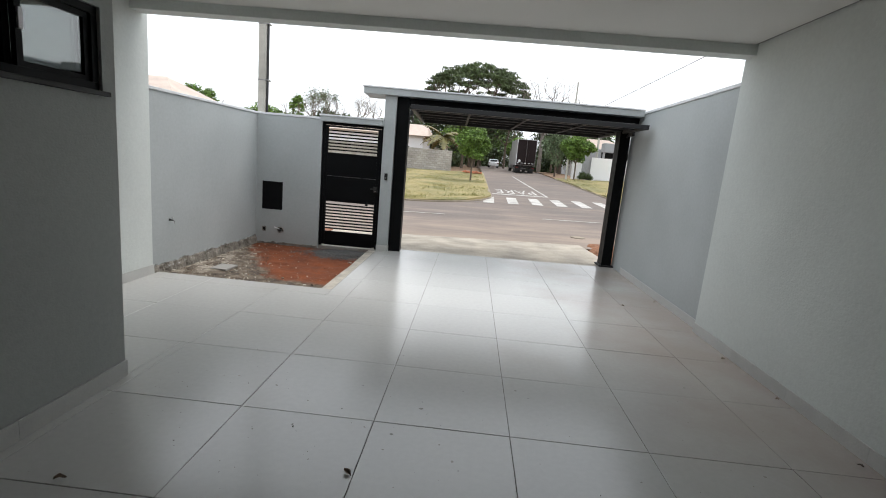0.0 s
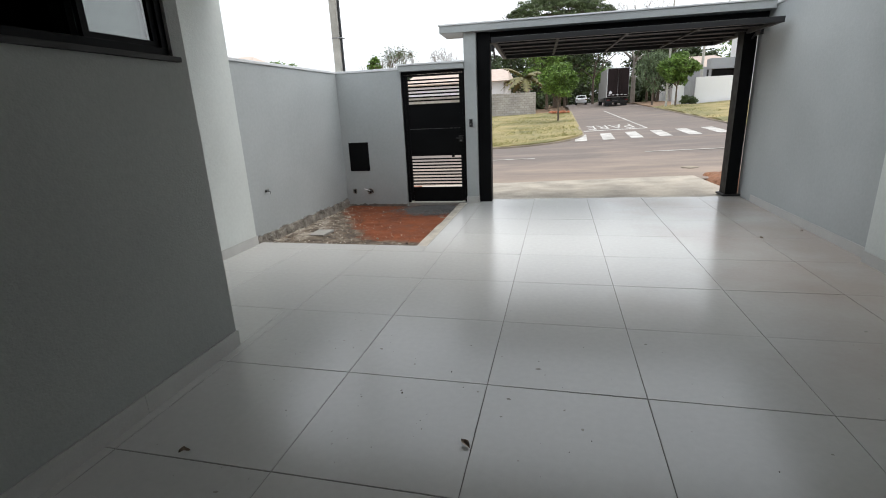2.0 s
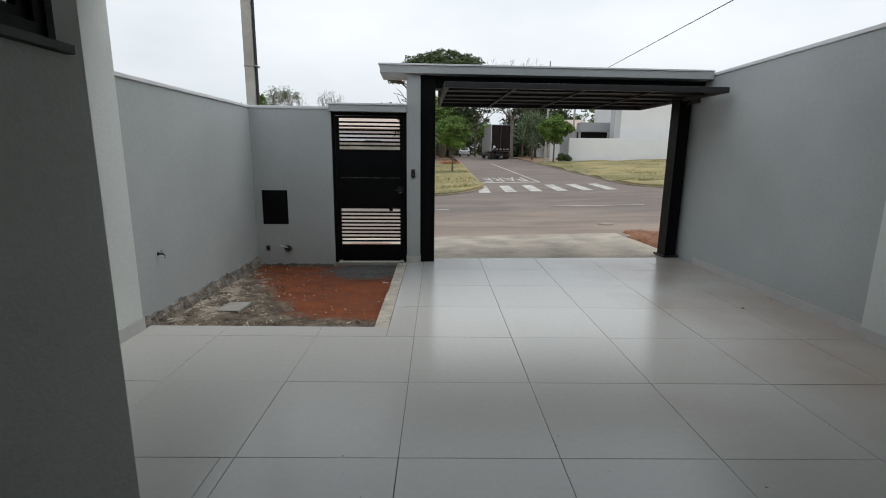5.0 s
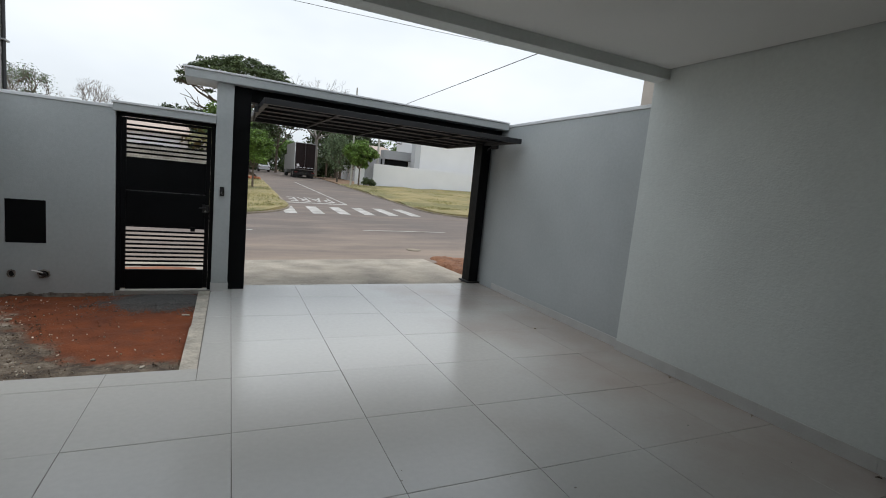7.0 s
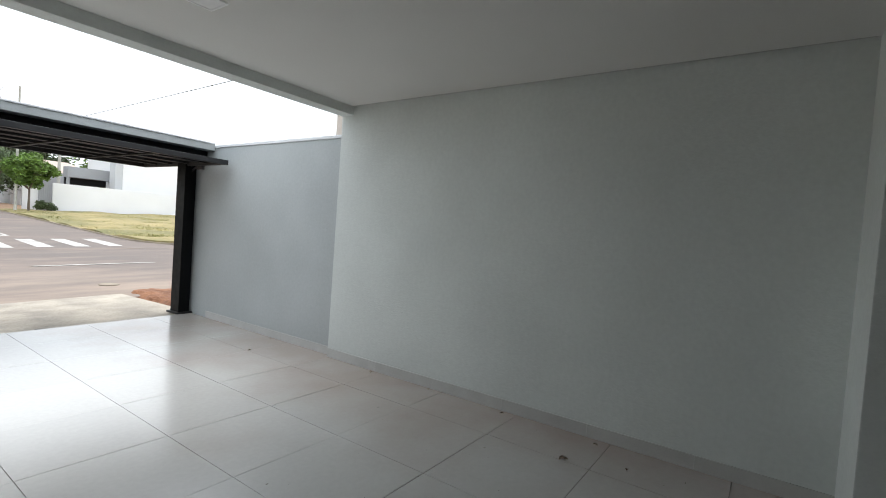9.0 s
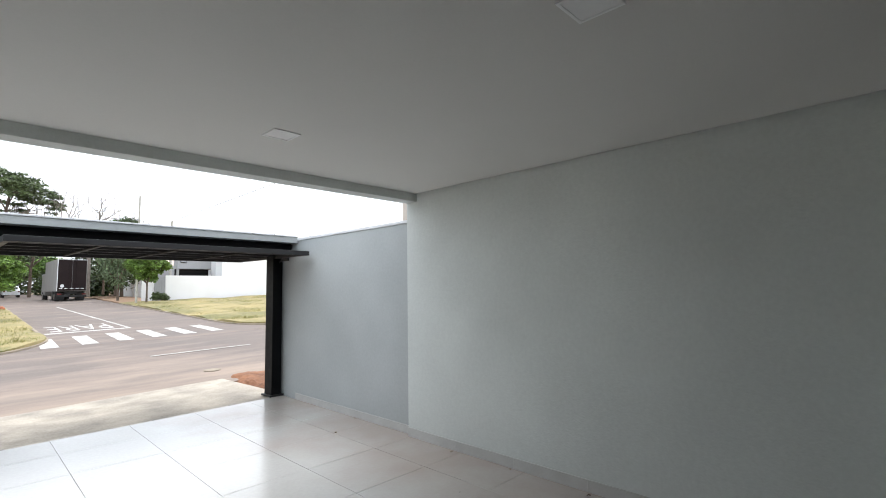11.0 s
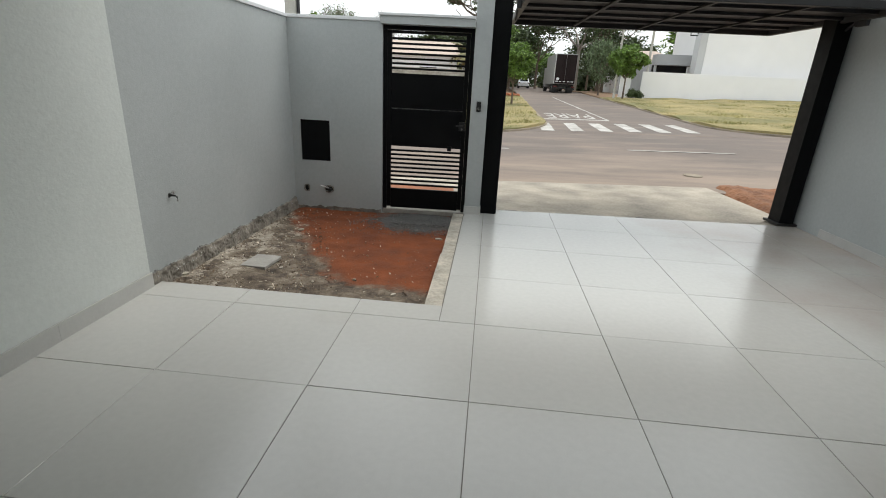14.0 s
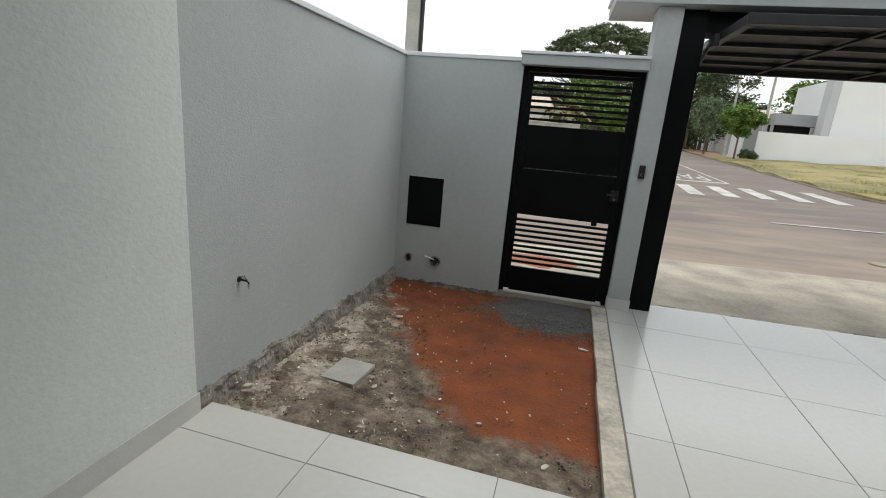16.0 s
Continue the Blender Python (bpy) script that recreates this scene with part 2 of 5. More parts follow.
def add_sand(m):
    """Pale sandy earth washed over the asphalt in streaks beside the driveway."""
    n, l = m.node_tree.nodes, m.node_tree.links
    b = n["Principled BSDF"]
    old = b.inputs["Base Color"].links[0].from_socket
    geo = n.new("ShaderNodeNewGeometry")
    mp = n.new("ShaderNodeMapping")
    mp.inputs["Scale"].default_value = (0.35, 1.2, 1)
    l.new(geo.outputs["Position"], mp.inputs["Vector"])
    streak = n.new("ShaderNodeTexNoise")
    streak.inputs["Scale"].default_value, streak.inputs["Detail"].default_value, streak.inputs["Roughness"].default_value = 0.8, 7, 0.65
    l.new(mp.outputs["Vector"], streak.inputs["Vector"])
    sep = n.new("ShaderNodeSeparateXYZ")
    l.new(geo.outputs["Position"], sep.inputs[0])
    band = n.new("ShaderNodeMapRange")
    band.inputs["From Min"].default_value, band.inputs["From Max"].default_value = 11, 16
    band.inputs["To Min"].default_value, band.inputs["To Max"].default_value = 0.24, -0.06
    l.new(sep.outputs["Y"], band.inputs["Value"])
    add = n.new("ShaderNodeMath")
    l.new(streak.outputs["Fac"], add.inputs[0])
    l.new(band.outputs["Result"], add.inputs[1])
    r = n.new("ShaderNodeMapRange")
    r.inputs["From Min"].default_value, r.inputs["From Max"].default_value = 0.42, 0.8
    r.inputs["To Max"].default_value = 0.85
    l.new(add.outputs[0], r.inputs["Value"])
    mix = n.new("ShaderNodeMix")
    mix.data_type = "RGBA"
    l.new(r.outputs["Result"], mix.inputs["Factor"])
    l.new(old, mix.inputs[6])
    mix.inputs[7].default_value = (0.33, 0.255, 0.20, 1)
    l.new(mix.outputs[2], b.inputs["Base Color"])


add_sand(ASPHALT)
BLOCKS = block_material()
GLASS = glass_material("dark_window_glass", (0.45, 0.5, 0.48), 2.0)
CAR_GLASS = glass_material("car_glass", (0.2, 0.22, 0.23), 1.5)


def soil_material():
    """Red earth beside grey-brown builders' dirt with pale mortar crusts and a patch of dark gravel dust."""
    m = material("yard_soil", (0.185, 0.044, 0.012), 0.95, vary=0.35, scale=5, fine=70, bump=0.9, bump_scale=60, color2=(0.25, 0.07, 0.022))
    n, l = m.node_tree.nodes, m.node_tree.links
    b = n["Principled BSDF"]
    red = b.inputs["Base Color"].links[0].from_socket
    geo = n.new("ShaderNodeNewGeometry")
    sep = n.new("ShaderNodeSeparateXYZ")
    l.new(geo.outputs["Position"], sep.inputs[0])

    def math_node(op, a, b2, clamp=False):
        k = n.new("ShaderNodeMath")
        k.operation, k.use_clamp = op, clamp
        for i, v in enumerate((a, b2)):
            if isinstance(v, (int, float)):
                k.inputs[i].default_value = v
            else:
                l.new(v, k.inputs[i])
        return k.outputs[0]

    def fuzz(scale, detail, rough):
        k = n.new("ShaderNodeTexNoise")
        k.inputs["Scale"].default_value, k.inputs["Detail"].default_value, k.inputs["Roughness"].default_value = scale, detail, rough
        l.new(geo.outputs["Position"], k.inputs["Vector"])
        return k.outputs["Fac"]

    def ramp(src, stops):
        k = n.new("ShaderNodeValToRGB")
        e = k.color_ramp.elements
        while len(e) < len(stops):
            e.new(0.5)
        for el, (p, c) in zip(e, stops):
            el.position, el.color = p, (*c, 1)
        l.new(src, k.inputs["Fac"])
        return k.outputs["Color"]

    def blend(f, c1, c2):
        k = n.new("ShaderNodeMix")
        k.data_type = "RGBA"
        l.new(f, k.inputs["Factor"])
        l.new(c1, k.inputs[6])
        l.new(c2, k.inputs[7])
        return k.outputs[2]

    x, y = sep.outputs["X"], sep.outputs["Y"]
    slant = math_node("ADD", math_node("ADD", x, 2.66), math_node("MULTIPLY", math_node("SUBTRACT", y, 6.1), 0.6))
    near = math_node("SUBTRACT", y, 5.84)
    inner = math_node("MINIMUM", math_node("MULTIPLY", slant, 1.5), math_node("MULTIPLY", near, 2.4))
    edge = math_node("ADD", inner, math_node("MULTIPLY", math_node("SUBTRACT", fuzz(3.4, 9, 0.7), 0.5), 1.5))
    red_mask = math_node("ADD", math_node("MULTIPLY", edge, 3.4), 0.5, True)
    dirt = ramp(fuzz(7, 8, 0.75), [(0.36, (0.05, 0.038, 0.029)), (0.5, (0.14, 0.108, 0.08)), (0.66, (0.27, 0.225, 0.175))])
    crust_f = math_node("ADD", fuzz(3.6, 9, 0.72), math_node("MULTIPLY", math_node("ADD", x, 3.0), -0.2))
    crust = math_node("MULTIPLY", math_node("SUBTRACT", crust_f, 0.585), 22.0, True)
    pale = ramp(fuzz(16, 6, 0.7), [(0.32, (0.22, 0.18, 0.14)), (0.62, (0.46, 0.41, 0.34))])
    ground_c = blend(crust, dirt, pale)
    col = blend(red_mask, ground_c, red)
    gx, gy = math_node("ADD", x, 2.0), math_node("SUBTRACT", y, 7.76)
    d2 = math_node("ADD", math_node("MULTIPLY", math_node("MULTIPLY", gx, gx), 1.9), math_node("MULTIPLY", math_node("MULTIPLY", gy, gy), 5.0))
    gm = math_node("SUBTRACT", math_node("ADD", 0.8, math_node("MULTIPLY", math_node("SUBTRACT", fuzz(5, 7, 0.7), 0.5), 2.6)), d2)
    gmask = math_node("MULTIPLY", gm, 4.0, True)
    gravel = ramp(fuzz(70, 3, 0.6), [(0.3, (0.035, 0.034, 0.034)), (0.7, (0.14, 0.135, 0.13))])
    col = blend(gmask, col, gravel)
    l.new(col, b.inputs["Base Color"])
    return m


YARD_SOIL = soil_material()


# ---- mesh helpers ----
def finish(bm, name, mat, smooth=False):
    me = bpy.data.meshes.new(name)
    bmesh.ops.recalc_face_normals(bm, faces=bm.faces)
    bm.to_mesh(me)
    bm.free()
    me.materials.append(mat)
    if smooth:
        for p in me.polygons:
            p.use_smooth = True
    return me


def box(bm, x0, x1, y0, y1, z0, z1, bevel=0.0, m=None):
    r = bmesh.ops.create_cube(bm, size=1.0)
    mat = Matrix.Translation(((x0 + x1) / 2, (y0 + y1) / 2, (z0 + z1) / 2)) @ Matrix.Diagonal((abs(x1 - x0), abs(y1 - y0), abs(z1 - z0), 1))
    if m is not None:
        mat = m @ mat
    bmesh.ops.transform(bm, matrix=mat, verts=r["verts"])
    if bevel:
        es = list({e for v in r["verts"] for e in v.link_edges})
        bmesh.ops.bevel(bm, geom=es, offset=bevel, segments=2, affect="EDGES", profile=0.6)
    return bm


def boxes(*rows, bevel=0.0):
    bm = bmesh.new()
    for r in rows:
        box(bm, *r, bevel=bevel)
    return bm


def tube(bm, points, r0, r1=None, sides=8):
    """A tapered tube along points."""
    r1 = r0 if r1 is None else r1
    pts = [Vector(p) for p in points]
    rings = []
    for i, p in enumerate(pts):
        d = (pts[min(i + 1, len(pts) - 1)] - pts[max(i - 1, 0)]).normalized()
        a = d.orthogonal().normalized() if abs(d.z) < 0.95 else Vector((1, 0, 0)).cross(d).normalized()
        if abs(d.z) >= 0.95:
            a = Vector((1, 0, 0))
            a = (a - a.dot(d) * d).normalized()
        b = d.cross(a)
        r = r0 + (r1 - r0) * i / max(1, len(pts) - 1)
        rings.append([bm.verts.new(p + (a * math.cos(2 * math.pi * k / sides) + b * math.sin(2 * math.pi * k / sides)) * r) for k in range(sides)])
    for s, t in zip(rings, rings[1:]):
        for k in range(sides):
            bm.faces.new((s[k], s[(k + 1) % sides], t[(k + 1) % sides], t[k]))
    bm.faces.new(rings[0])
    bm.faces.new(rings[-1])
    return bm


def thing(name, label, category, at=(0, 0, 0), group="", kind="", m=None):
    ob = new(name)
    ob.matrix_basis = m if m is not None else Matrix.Translation(at)
    return tagged(ob, label, category, group, kind)


def part(name, bm, mat, parent, label="", smooth=False):
    ob = new(name, finish(bm, name, mat, smooth))
    ob.parent = parent
    return tagged(ob, label)


def solid(name, bm, mat, label, category, kind="", group="", smooth=False, m=None):
    ob = new(name, finish(bm, name, mat, smooth))
    if m is not None:
        ob.matrix_basis = m
    return tagged(ob, label, category, group, kind)


# The front of the plot, a little out of square: u along the wall, v towards the street.
FRONT = Matrix.Translation((-1.6, 8.12, 0)) @ Matrix.Rotation(math.atan(0.04), 4, "Z")


def land(x, y):
    """Height of the street and the plots beyond."""
    if y < 11:
        z = -0.12
    elif y < 25:
        z = -0.12 + 0.02 * (y - 11)
    elif y < 55:
        z = 0.16 + 0.031 * (y - 25)
    else:
        z = 1.09 + 0.008 * (min(y, 200) - 55)
    xx = max(-45.0, min(45.0, x))
    return z + 0.025 * xx * min(1, max(0, (y - 8.6) / 2.4))


def sheet(xs, ys, dz, edge=None, bumpy=0.0, drop=0.0):
    """A sheet that lies on the land; edge(x, y) may shift points; drop: depth of a skirt round it."""
    bm = bmesh.new()
    grid = []
    for y in ys:
        row = []
        for x in xs:
            px, py = edge(x, y) if edge else (x, y)
            row.append(bm.verts.new((px, py, land(px, py) + dz + (noise.noise((px * 0.5, py * 0.5, 3.1)) * bumpy if bumpy else 0))))
        grid.append(row)
    for a, b in zip(grid, grid[1:]):
        for i in range(len(a) - 1):
            bm.faces.new((a[i], a[i + 1], b[i + 1], b[i]))
    if drop:
        rim = [e for e in bm.edges if e.is_boundary]
        r = bmesh.ops.extrude_edge_only(bm, edges=rim)
        for v in [g for g in r["geom"] if isinstance(g, bmesh.types.BMVert)]:
            v.co.z -= drop
    return bm


def spread(a, b, n):
    return [a + (b - a) * i / n for i in range(n + 1)]


# ---- large structure ----
CEIL = 2.98
FAR = [-400, -200, -120, -80, -60] + spread(-45, 45, 45) + [60, 80, 120, 200, 400]
FARY = [-400, -150, -60, -20, 0, 4, 8.6] + spread(9, 60, 51) + [70, 90, 120, 160, 240, 400, 800]
solid("ground", sheet(FAR, FARY, -0.30), EARTH, "bare brown earth spreading out to the horizon", "ground", "structure")

# road: cross street and side road
CROSS_X = [-200, -120, -80, -60] + spread(-45, 45, 45) + [60, 80, 120, 200]
solid("road_cross", sheet(CROSS_X, spread(10.9, 19.9, 12), 0.0), ASPHALT, "worn brownish grey asphalt cross street", "road", "structure")


def side_edge(x, y):
    """Flares the mouth of the side road."""
    f = max(0.0, (23.2 - y) / 3.3)
    cx = 4.2
    return (cx + (x - cx) * (1 + 0.55 * f * f), y)


solid("road_side", sheet(spread(0.9, 7.5, 8), spread(19.9, 60, 40) + [80, 120, 180, 260], 0.004, side_edge), ASPHALT, "worn asphalt side road running uphill", "road", "structure")


def lot_left(x, y):
    e = 0.95
    if y < 23.5:
        f = (23.5 - y) / 4.6
        e -= 3.4 * (1 - math.sqrt(max(0, 1 - f * f)))
    return (-60 + (e + 60) * ((x + 60) / 60.0), y)


def lot_right(x, y):
    e = 7.45
    if y < 23.5:
        f = min(1, (23.5 - y) / 3.4)
        e += 3.6 * (1 - math.sqrt(max(0, 1 - f * f)))
    return (e + (60 - e) * (x / 60.0), y)


DENSE = [-60, -45, -35, -28, -22, -17] + spread(-13, 0, 26)
solid("lawn_left", sheet(DENSE, spread(18.95, 23.5, 14) + spread(24, 46, 30), 0.10, lot_left, 0.10, 0.3), GRASS, "patchy dry grass on an empty corner plot", "lawn", "structure")
DENSE_R = spread(0, 13, 26) + [17, 22, 28, 35, 45, 60]
solid("lawn_right", sheet(DENSE_R, spread(20.2, 23.5, 10) + spread(24, 44.6, 30), 0.12, lot_right, 0.14, 0.3), GRASS, "patchy dry grass on a vacant corner plot", "lawn", "structure")


def kerb(points, name):
    bm = bmesh.new()
    for (a, b) in zip(points, points[1:]):
        pa, pb = Vector((*a, 0)), Vector((*b, 0))
        d = (pb - pa)
        nrm = Vector((-d.y, d.x, 0)).normalized() * 0.06
        vs = []
        for p in (pa, pb):
            z = land(p.x, p.y)
            for s, h in ((-1, -0.2), (-1, 0.05), (-0.8, 0.065), (0.8, 0.065), (1, 0.05), (1, -0.2)):
                q = p + nrm * s
                vs.append(bm.verts.new((q.x, q.y, z + h)))
        for i in range(5):
            bm.faces.new((vs[i], vs[i + 1], vs[i + 7], vs[i + 6]))
        bm.faces.new(vs[:6])
        bm.faces.new(vs[6:])
    return solid(name, bm, KERB, "low weathered concrete kerb beside the road", "kerb", "structure")


kerb([lot_left(x, 18.95) for x in spread(-55, 0, 20)] + [lot_left(0, y) for y in spread(19.1, 23.5, 10)] + [lot_left(0, y) for y in spread(25, 46, 10)], "kerb_left")
kerb([lot_right(x, 20.2) for x in reversed(spread(0, 50, 20))] + [lot_right(0, y) for y in spread(20.4, 23.5, 10)] + [lot_right(0, y) for y in spread(25, 44, 10)], "kerb_right")

# footpath and driveway in front of the plot
bm = bmesh.new()
us, vs_ = spread(-1.5, 4.36, 16), spread(0.30, 3.0, 8)


def drive_point(u, v):
    p = FRONT @ Vector((u, v, 0))
    f = (v - 0.30) / 2.7
    edge_z = land(p.x, 11.0) + 0.012
    return Vector((p.x, p.y, -0.014 * (1 - f) + edge_z * f))


grid = [[bm.verts.new(drive_point(u, v)) for u in us] for v in vs_]
for a, b in zip(grid, grid[1:]):
    for i in range(len(a) - 1):
        bm.faces.new((a[i], a[i + 1], b[i + 1], b[i]))
r = bmesh.ops.extrude_edge_only(bm, edges=[e for e in bm.edges if e.is_boundary])
for g in r["geom"]:
    if isinstance(g, bmesh.types.BMVert):
        g.co.z -= 0.3
solid("driveway", bm, DRIVE, "pale worn concrete driveway slab with sandy stains", "driveway", "structure")
bm = bmesh.new()
hub = bm.verts.new(drive_point(-0.75, 1.75) + Vector((0, 0, 0.045)))
rings = []
for q in (0.45, 0.8, 1.0):
    row = []
    for k in range(36):
        a = 2 * math.pi * k / 36
        w = q * (1 + 0.3 * noise.noise((math.cos(a) * 2, math.sin(a) * 2, 7)))
        row.append(bm.verts.new(drive_point(-0.75 + 0.62 * w * math.cos(a), 1.75 + 0.42 * w * math.sin(a)) + Vector((0, 0, 0.04 * (1 - q * q) - (0.006 if q == 1.0 else 0) + 0.006 * noise.noise((k * 1.3, q * 5, 2))))))
    rings.append(row)
for k in range(36):
    bm.faces.new((hub, rings[0][k], rings[0][(k + 1) % 36]))
    for a, b in zip(rings, rings[1:]):
        bm.faces.new((a[k], b[k], b[(k + 1) % 36], a[(k + 1) % 36]))
solid("earth_spill", bm, SOIL_RED, "thin spill of red earth on the concrete outside the gate", "earth", "stuff", smooth=True)
solid("pavement", sheet([-200, -100, -50] + spread(-30, -3.15, 20), spread(8.26, 10.85, 6), 0.05, drop=0.3), SOIL_RED, "unpaved reddish footpath strip beside the road", "pavement", "structure")
solid("pavement_east", sheet(spread(3.5, 30, 13) + [50, 100, 200], spread(8.9, 10.85, 5), 0.03, drop=0.3), SOIL_RED, "unpaved reddish footpath strip beside the road", "pavement", "structure")

# walls: white and grey textured plaster
X_LEFT, X_NEAR, X_RIGHT = -3.72, -2.252, 2.58
WY0, WY1, WZ0, WZ1 = 1.93, 2.87, 1.84, 2.30
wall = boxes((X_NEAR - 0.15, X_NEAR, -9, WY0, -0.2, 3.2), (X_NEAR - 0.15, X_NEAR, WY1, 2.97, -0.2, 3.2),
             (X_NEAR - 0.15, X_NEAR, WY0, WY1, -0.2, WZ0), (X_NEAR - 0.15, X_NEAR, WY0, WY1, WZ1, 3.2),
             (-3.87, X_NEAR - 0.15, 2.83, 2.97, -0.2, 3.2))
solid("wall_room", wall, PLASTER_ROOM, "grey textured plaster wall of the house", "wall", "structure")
solid("wall_west", boxes((-3.90, X_LEFT, 2.97, 5.38, -0.2, 3.3)), PLASTER_WHITE, "light textured plaster side wall under the carport", "wall", "structure")
solid("wall_west_room", boxes((-3.90, -3.87, -9, 2.97, -0.2, 3.2)), PLASTER_WHITE, "plain plaster wall inside the dark room", "wall", "structure")
solid("wall_east", boxes((X_RIGHT, 2.78, 0.55, 5.30, -0.2, 3.3)), PLASTER_WHITE, "light textured plaster side wall under the carport", "wall", "structure")
solid("wall_east_return", boxes((1.95, 2.78, -9, 0.55, -0.2, 3.2), bevel=0.006), PLASTER_WHITE, "light plaster wall that steps into the carport", "wall", "structure")
# Added out of view; its dark colour keeps bounced light off the deep carport.
solid("wall_bounce_blocker", boxes((X_NEAR, 1.95, -1.05, -0.9, -0.2, 3.2)), material("bounce_absorbing_brown", (0.07, 0.055, 0.045), 0.6, vary=0.15, scale=2), "unseen dark brown wall added behind the camera to cut bounced light", "wall", "structure")
solid("wall_room_back", boxes((-3.87, X_NEAR - 0.15, -9.0, -8.88, -0.2, 3.2)), PLASTER_WHITE, "plain plaster wall inside the dark room", "wall", "structure")
WEST = Matrix.Translation((-3.76, 5.38, 0)) @ Matrix.Rotation(radians(-1.3), 4, "Z")
solid("wall_garden_west", boxes((-0.16, 0, 0, 2.87, -0.4, 2.13), bevel=0.008), PLASTER_GREY, "grey textured plaster boundary wall", "wall", "structure", m=WEST)
solid("wall_garden_east", boxes((2.645, 2.80, 5.30, 8.75, -0.4, 2.645), bevel=0.008), PLASTER_GREY, "grey textured plaster boundary wall", "wall", "structure")
solid("coping_west", boxes((-0.175, 0.015, 0, 2.89, 2.13, 2.165), bevel=0.006), COPING, "thin white coping on the boundary wall", "coping", "structure", m=WEST)
solid("coping_east", boxes((2.63, 2.815, 5.30, 8.77, 2.645, 2.685), bevel=0.006), COPING, "thin white coping on the boundary wall", "coping", "structure")

# ceiling with a shadow gap, beam and roof slab
solid("ceiling", boxes((X_LEFT + 0.028, X_RIGHT - 0.028, 3.0, 5.11, CEIL, CEIL + 0.02), (X_NEAR + 0.028, X_RIGHT - 0.028, -8.97, 3.0, CEIL, CEIL + 0.02)), CEILING, "smooth off-white plasterboard ceiling with a shadow gap", "ceiling", "structure")
# The channel would be whitish; its dark grey paints in the shade of the gap.
for shaded_box in ((X_RIGHT - 0.026, X_RIGHT - 0.001, 0.56, 5.11), (X_LEFT + 0.001, X_LEFT + 0.026, 2.98, 5.11)):
    solid("trim", boxes((*shaded_box, CEIL + 0.008, CEIL + 0.03)), material("gap_shade_grey", (0.16, 0.155, 0.15), 0.8, vary=0.1, scale=5), "recessed channel between ceiling and wall, coloured dark for its shade", "trim", "structure")
solid("roof_slab", boxes((-3.9, 2.78, -9.15, 5.30, 3.2, 3.36)), PLASTER_WHITE, "flat concrete roof slab over the carport", "roof", "structure")
# Solid black board that stands in for the darkness above the gap.
solid("gap_shade_board", boxes((-3.72, 2.58, -9.0, 5.11, CEIL + 0.085, CEIL + 0.10)), SHADE_BLACK, "black board above the ceiling gap, painted as its shade", "ceiling", "structure")
solid("beam", boxes((X_LEFT, X_RIGHT, 5.11, 5.30, 2.88, 3.2), bevel=0.005), PLASTER_WHITE, "smooth painted concrete beam at the carport mouth", "beam", "structure")

# front wall with the recess for the meter box
U0, U1 = -2.0, -1.645
front = boxes((-2.17, U0, 0, 0.15, -0.4, 2.13), (U1, -1.01, 0, 0.15, -0.4, 2.13), (U0, U1, 0, 0.15, -0.4, 0.55), (U0, U1, 0, 0.15, 1.03, 2.13))
solid("wall_front", front, PLASTER_GREY, "grey textured plaster front wall with a meter recess", "wall", "structure", m=FRONT)
solid("coping_front", boxes((-2.17, -1.03, -0.012, 0.165, 2.13, 2.165), bevel=0.005), COPING, "thin white coping on the front wall", "coping", "structure", m=FRONT)
pillar = thing("gate_pillar", "grey plastered pillar between gate and garage door", "pillar", m=FRONT, kind="structure")
part("shaft", boxes((0.02, 0.21, -0.03, 0.22, -0.3, 2.598), bevel=0.006), PLASTER_GREY, pillar)
part("foot", boxes((0.012, 0.218, -0.04, 0.23, -0.004, 0.10), bevel=0.004), SKIRT, pillar, "grey tile skirting")
canopy = thing("entrance_canopy", "grey plastered concrete canopy slab over the garage door", "canopy", m=FRONT, kind="structure")
part("slab", boxes((-0.33, 4.24, -0.10, 0.55, 2.60, 2.70), bevel=0.006), PLASTER_GREY, canopy)
part("flashing", boxes((-0.35, 4.24, -0.115, 0.565, 2.70, 2.722), bevel=0.004), COPING, canopy, "white metal flashing")
lintel = thing("gate_lintel", "grey plastered lintel with white flashing above the gate", "lintel", m=FRONT, kind="structure")
part("slab", boxes((-1.03, 0.018, -0.07, 0.20, 2.10, 2.185), bevel=0.005), PLASTER_GREY, lintel)
part("flashing", boxes((-1.045, 0.018, -0.085, 0.215, 2.185, 2.21), bevel=0.004), COPING, lintel, "white metal flashing")

# portal lining of black steel
portal = thing("garage_door_frame", "black steel frame round the garage opening", "door frame", m=FRONT, kind="structure")
part("post", boxes((0.212, 0.415, 0.05, 0.30, -0.012, 2.597), bevel=0.004), BLACK, portal)
part("post", boxes((4.05, 4.225, 0.36, 0.60, -0.012, 2.597), bevel=0.004), BLACK, portal)
part("head", boxes((0.415, 4.24, 0.10, 0.355, 2.44, 2.598), bevel=0.004), BLACK, portal)
part("foot_plate", boxes((4.01, 4.262, 0.33, 0.64, 0.0, 0.03), bevel=0.003), BLACK_MATT, portal)

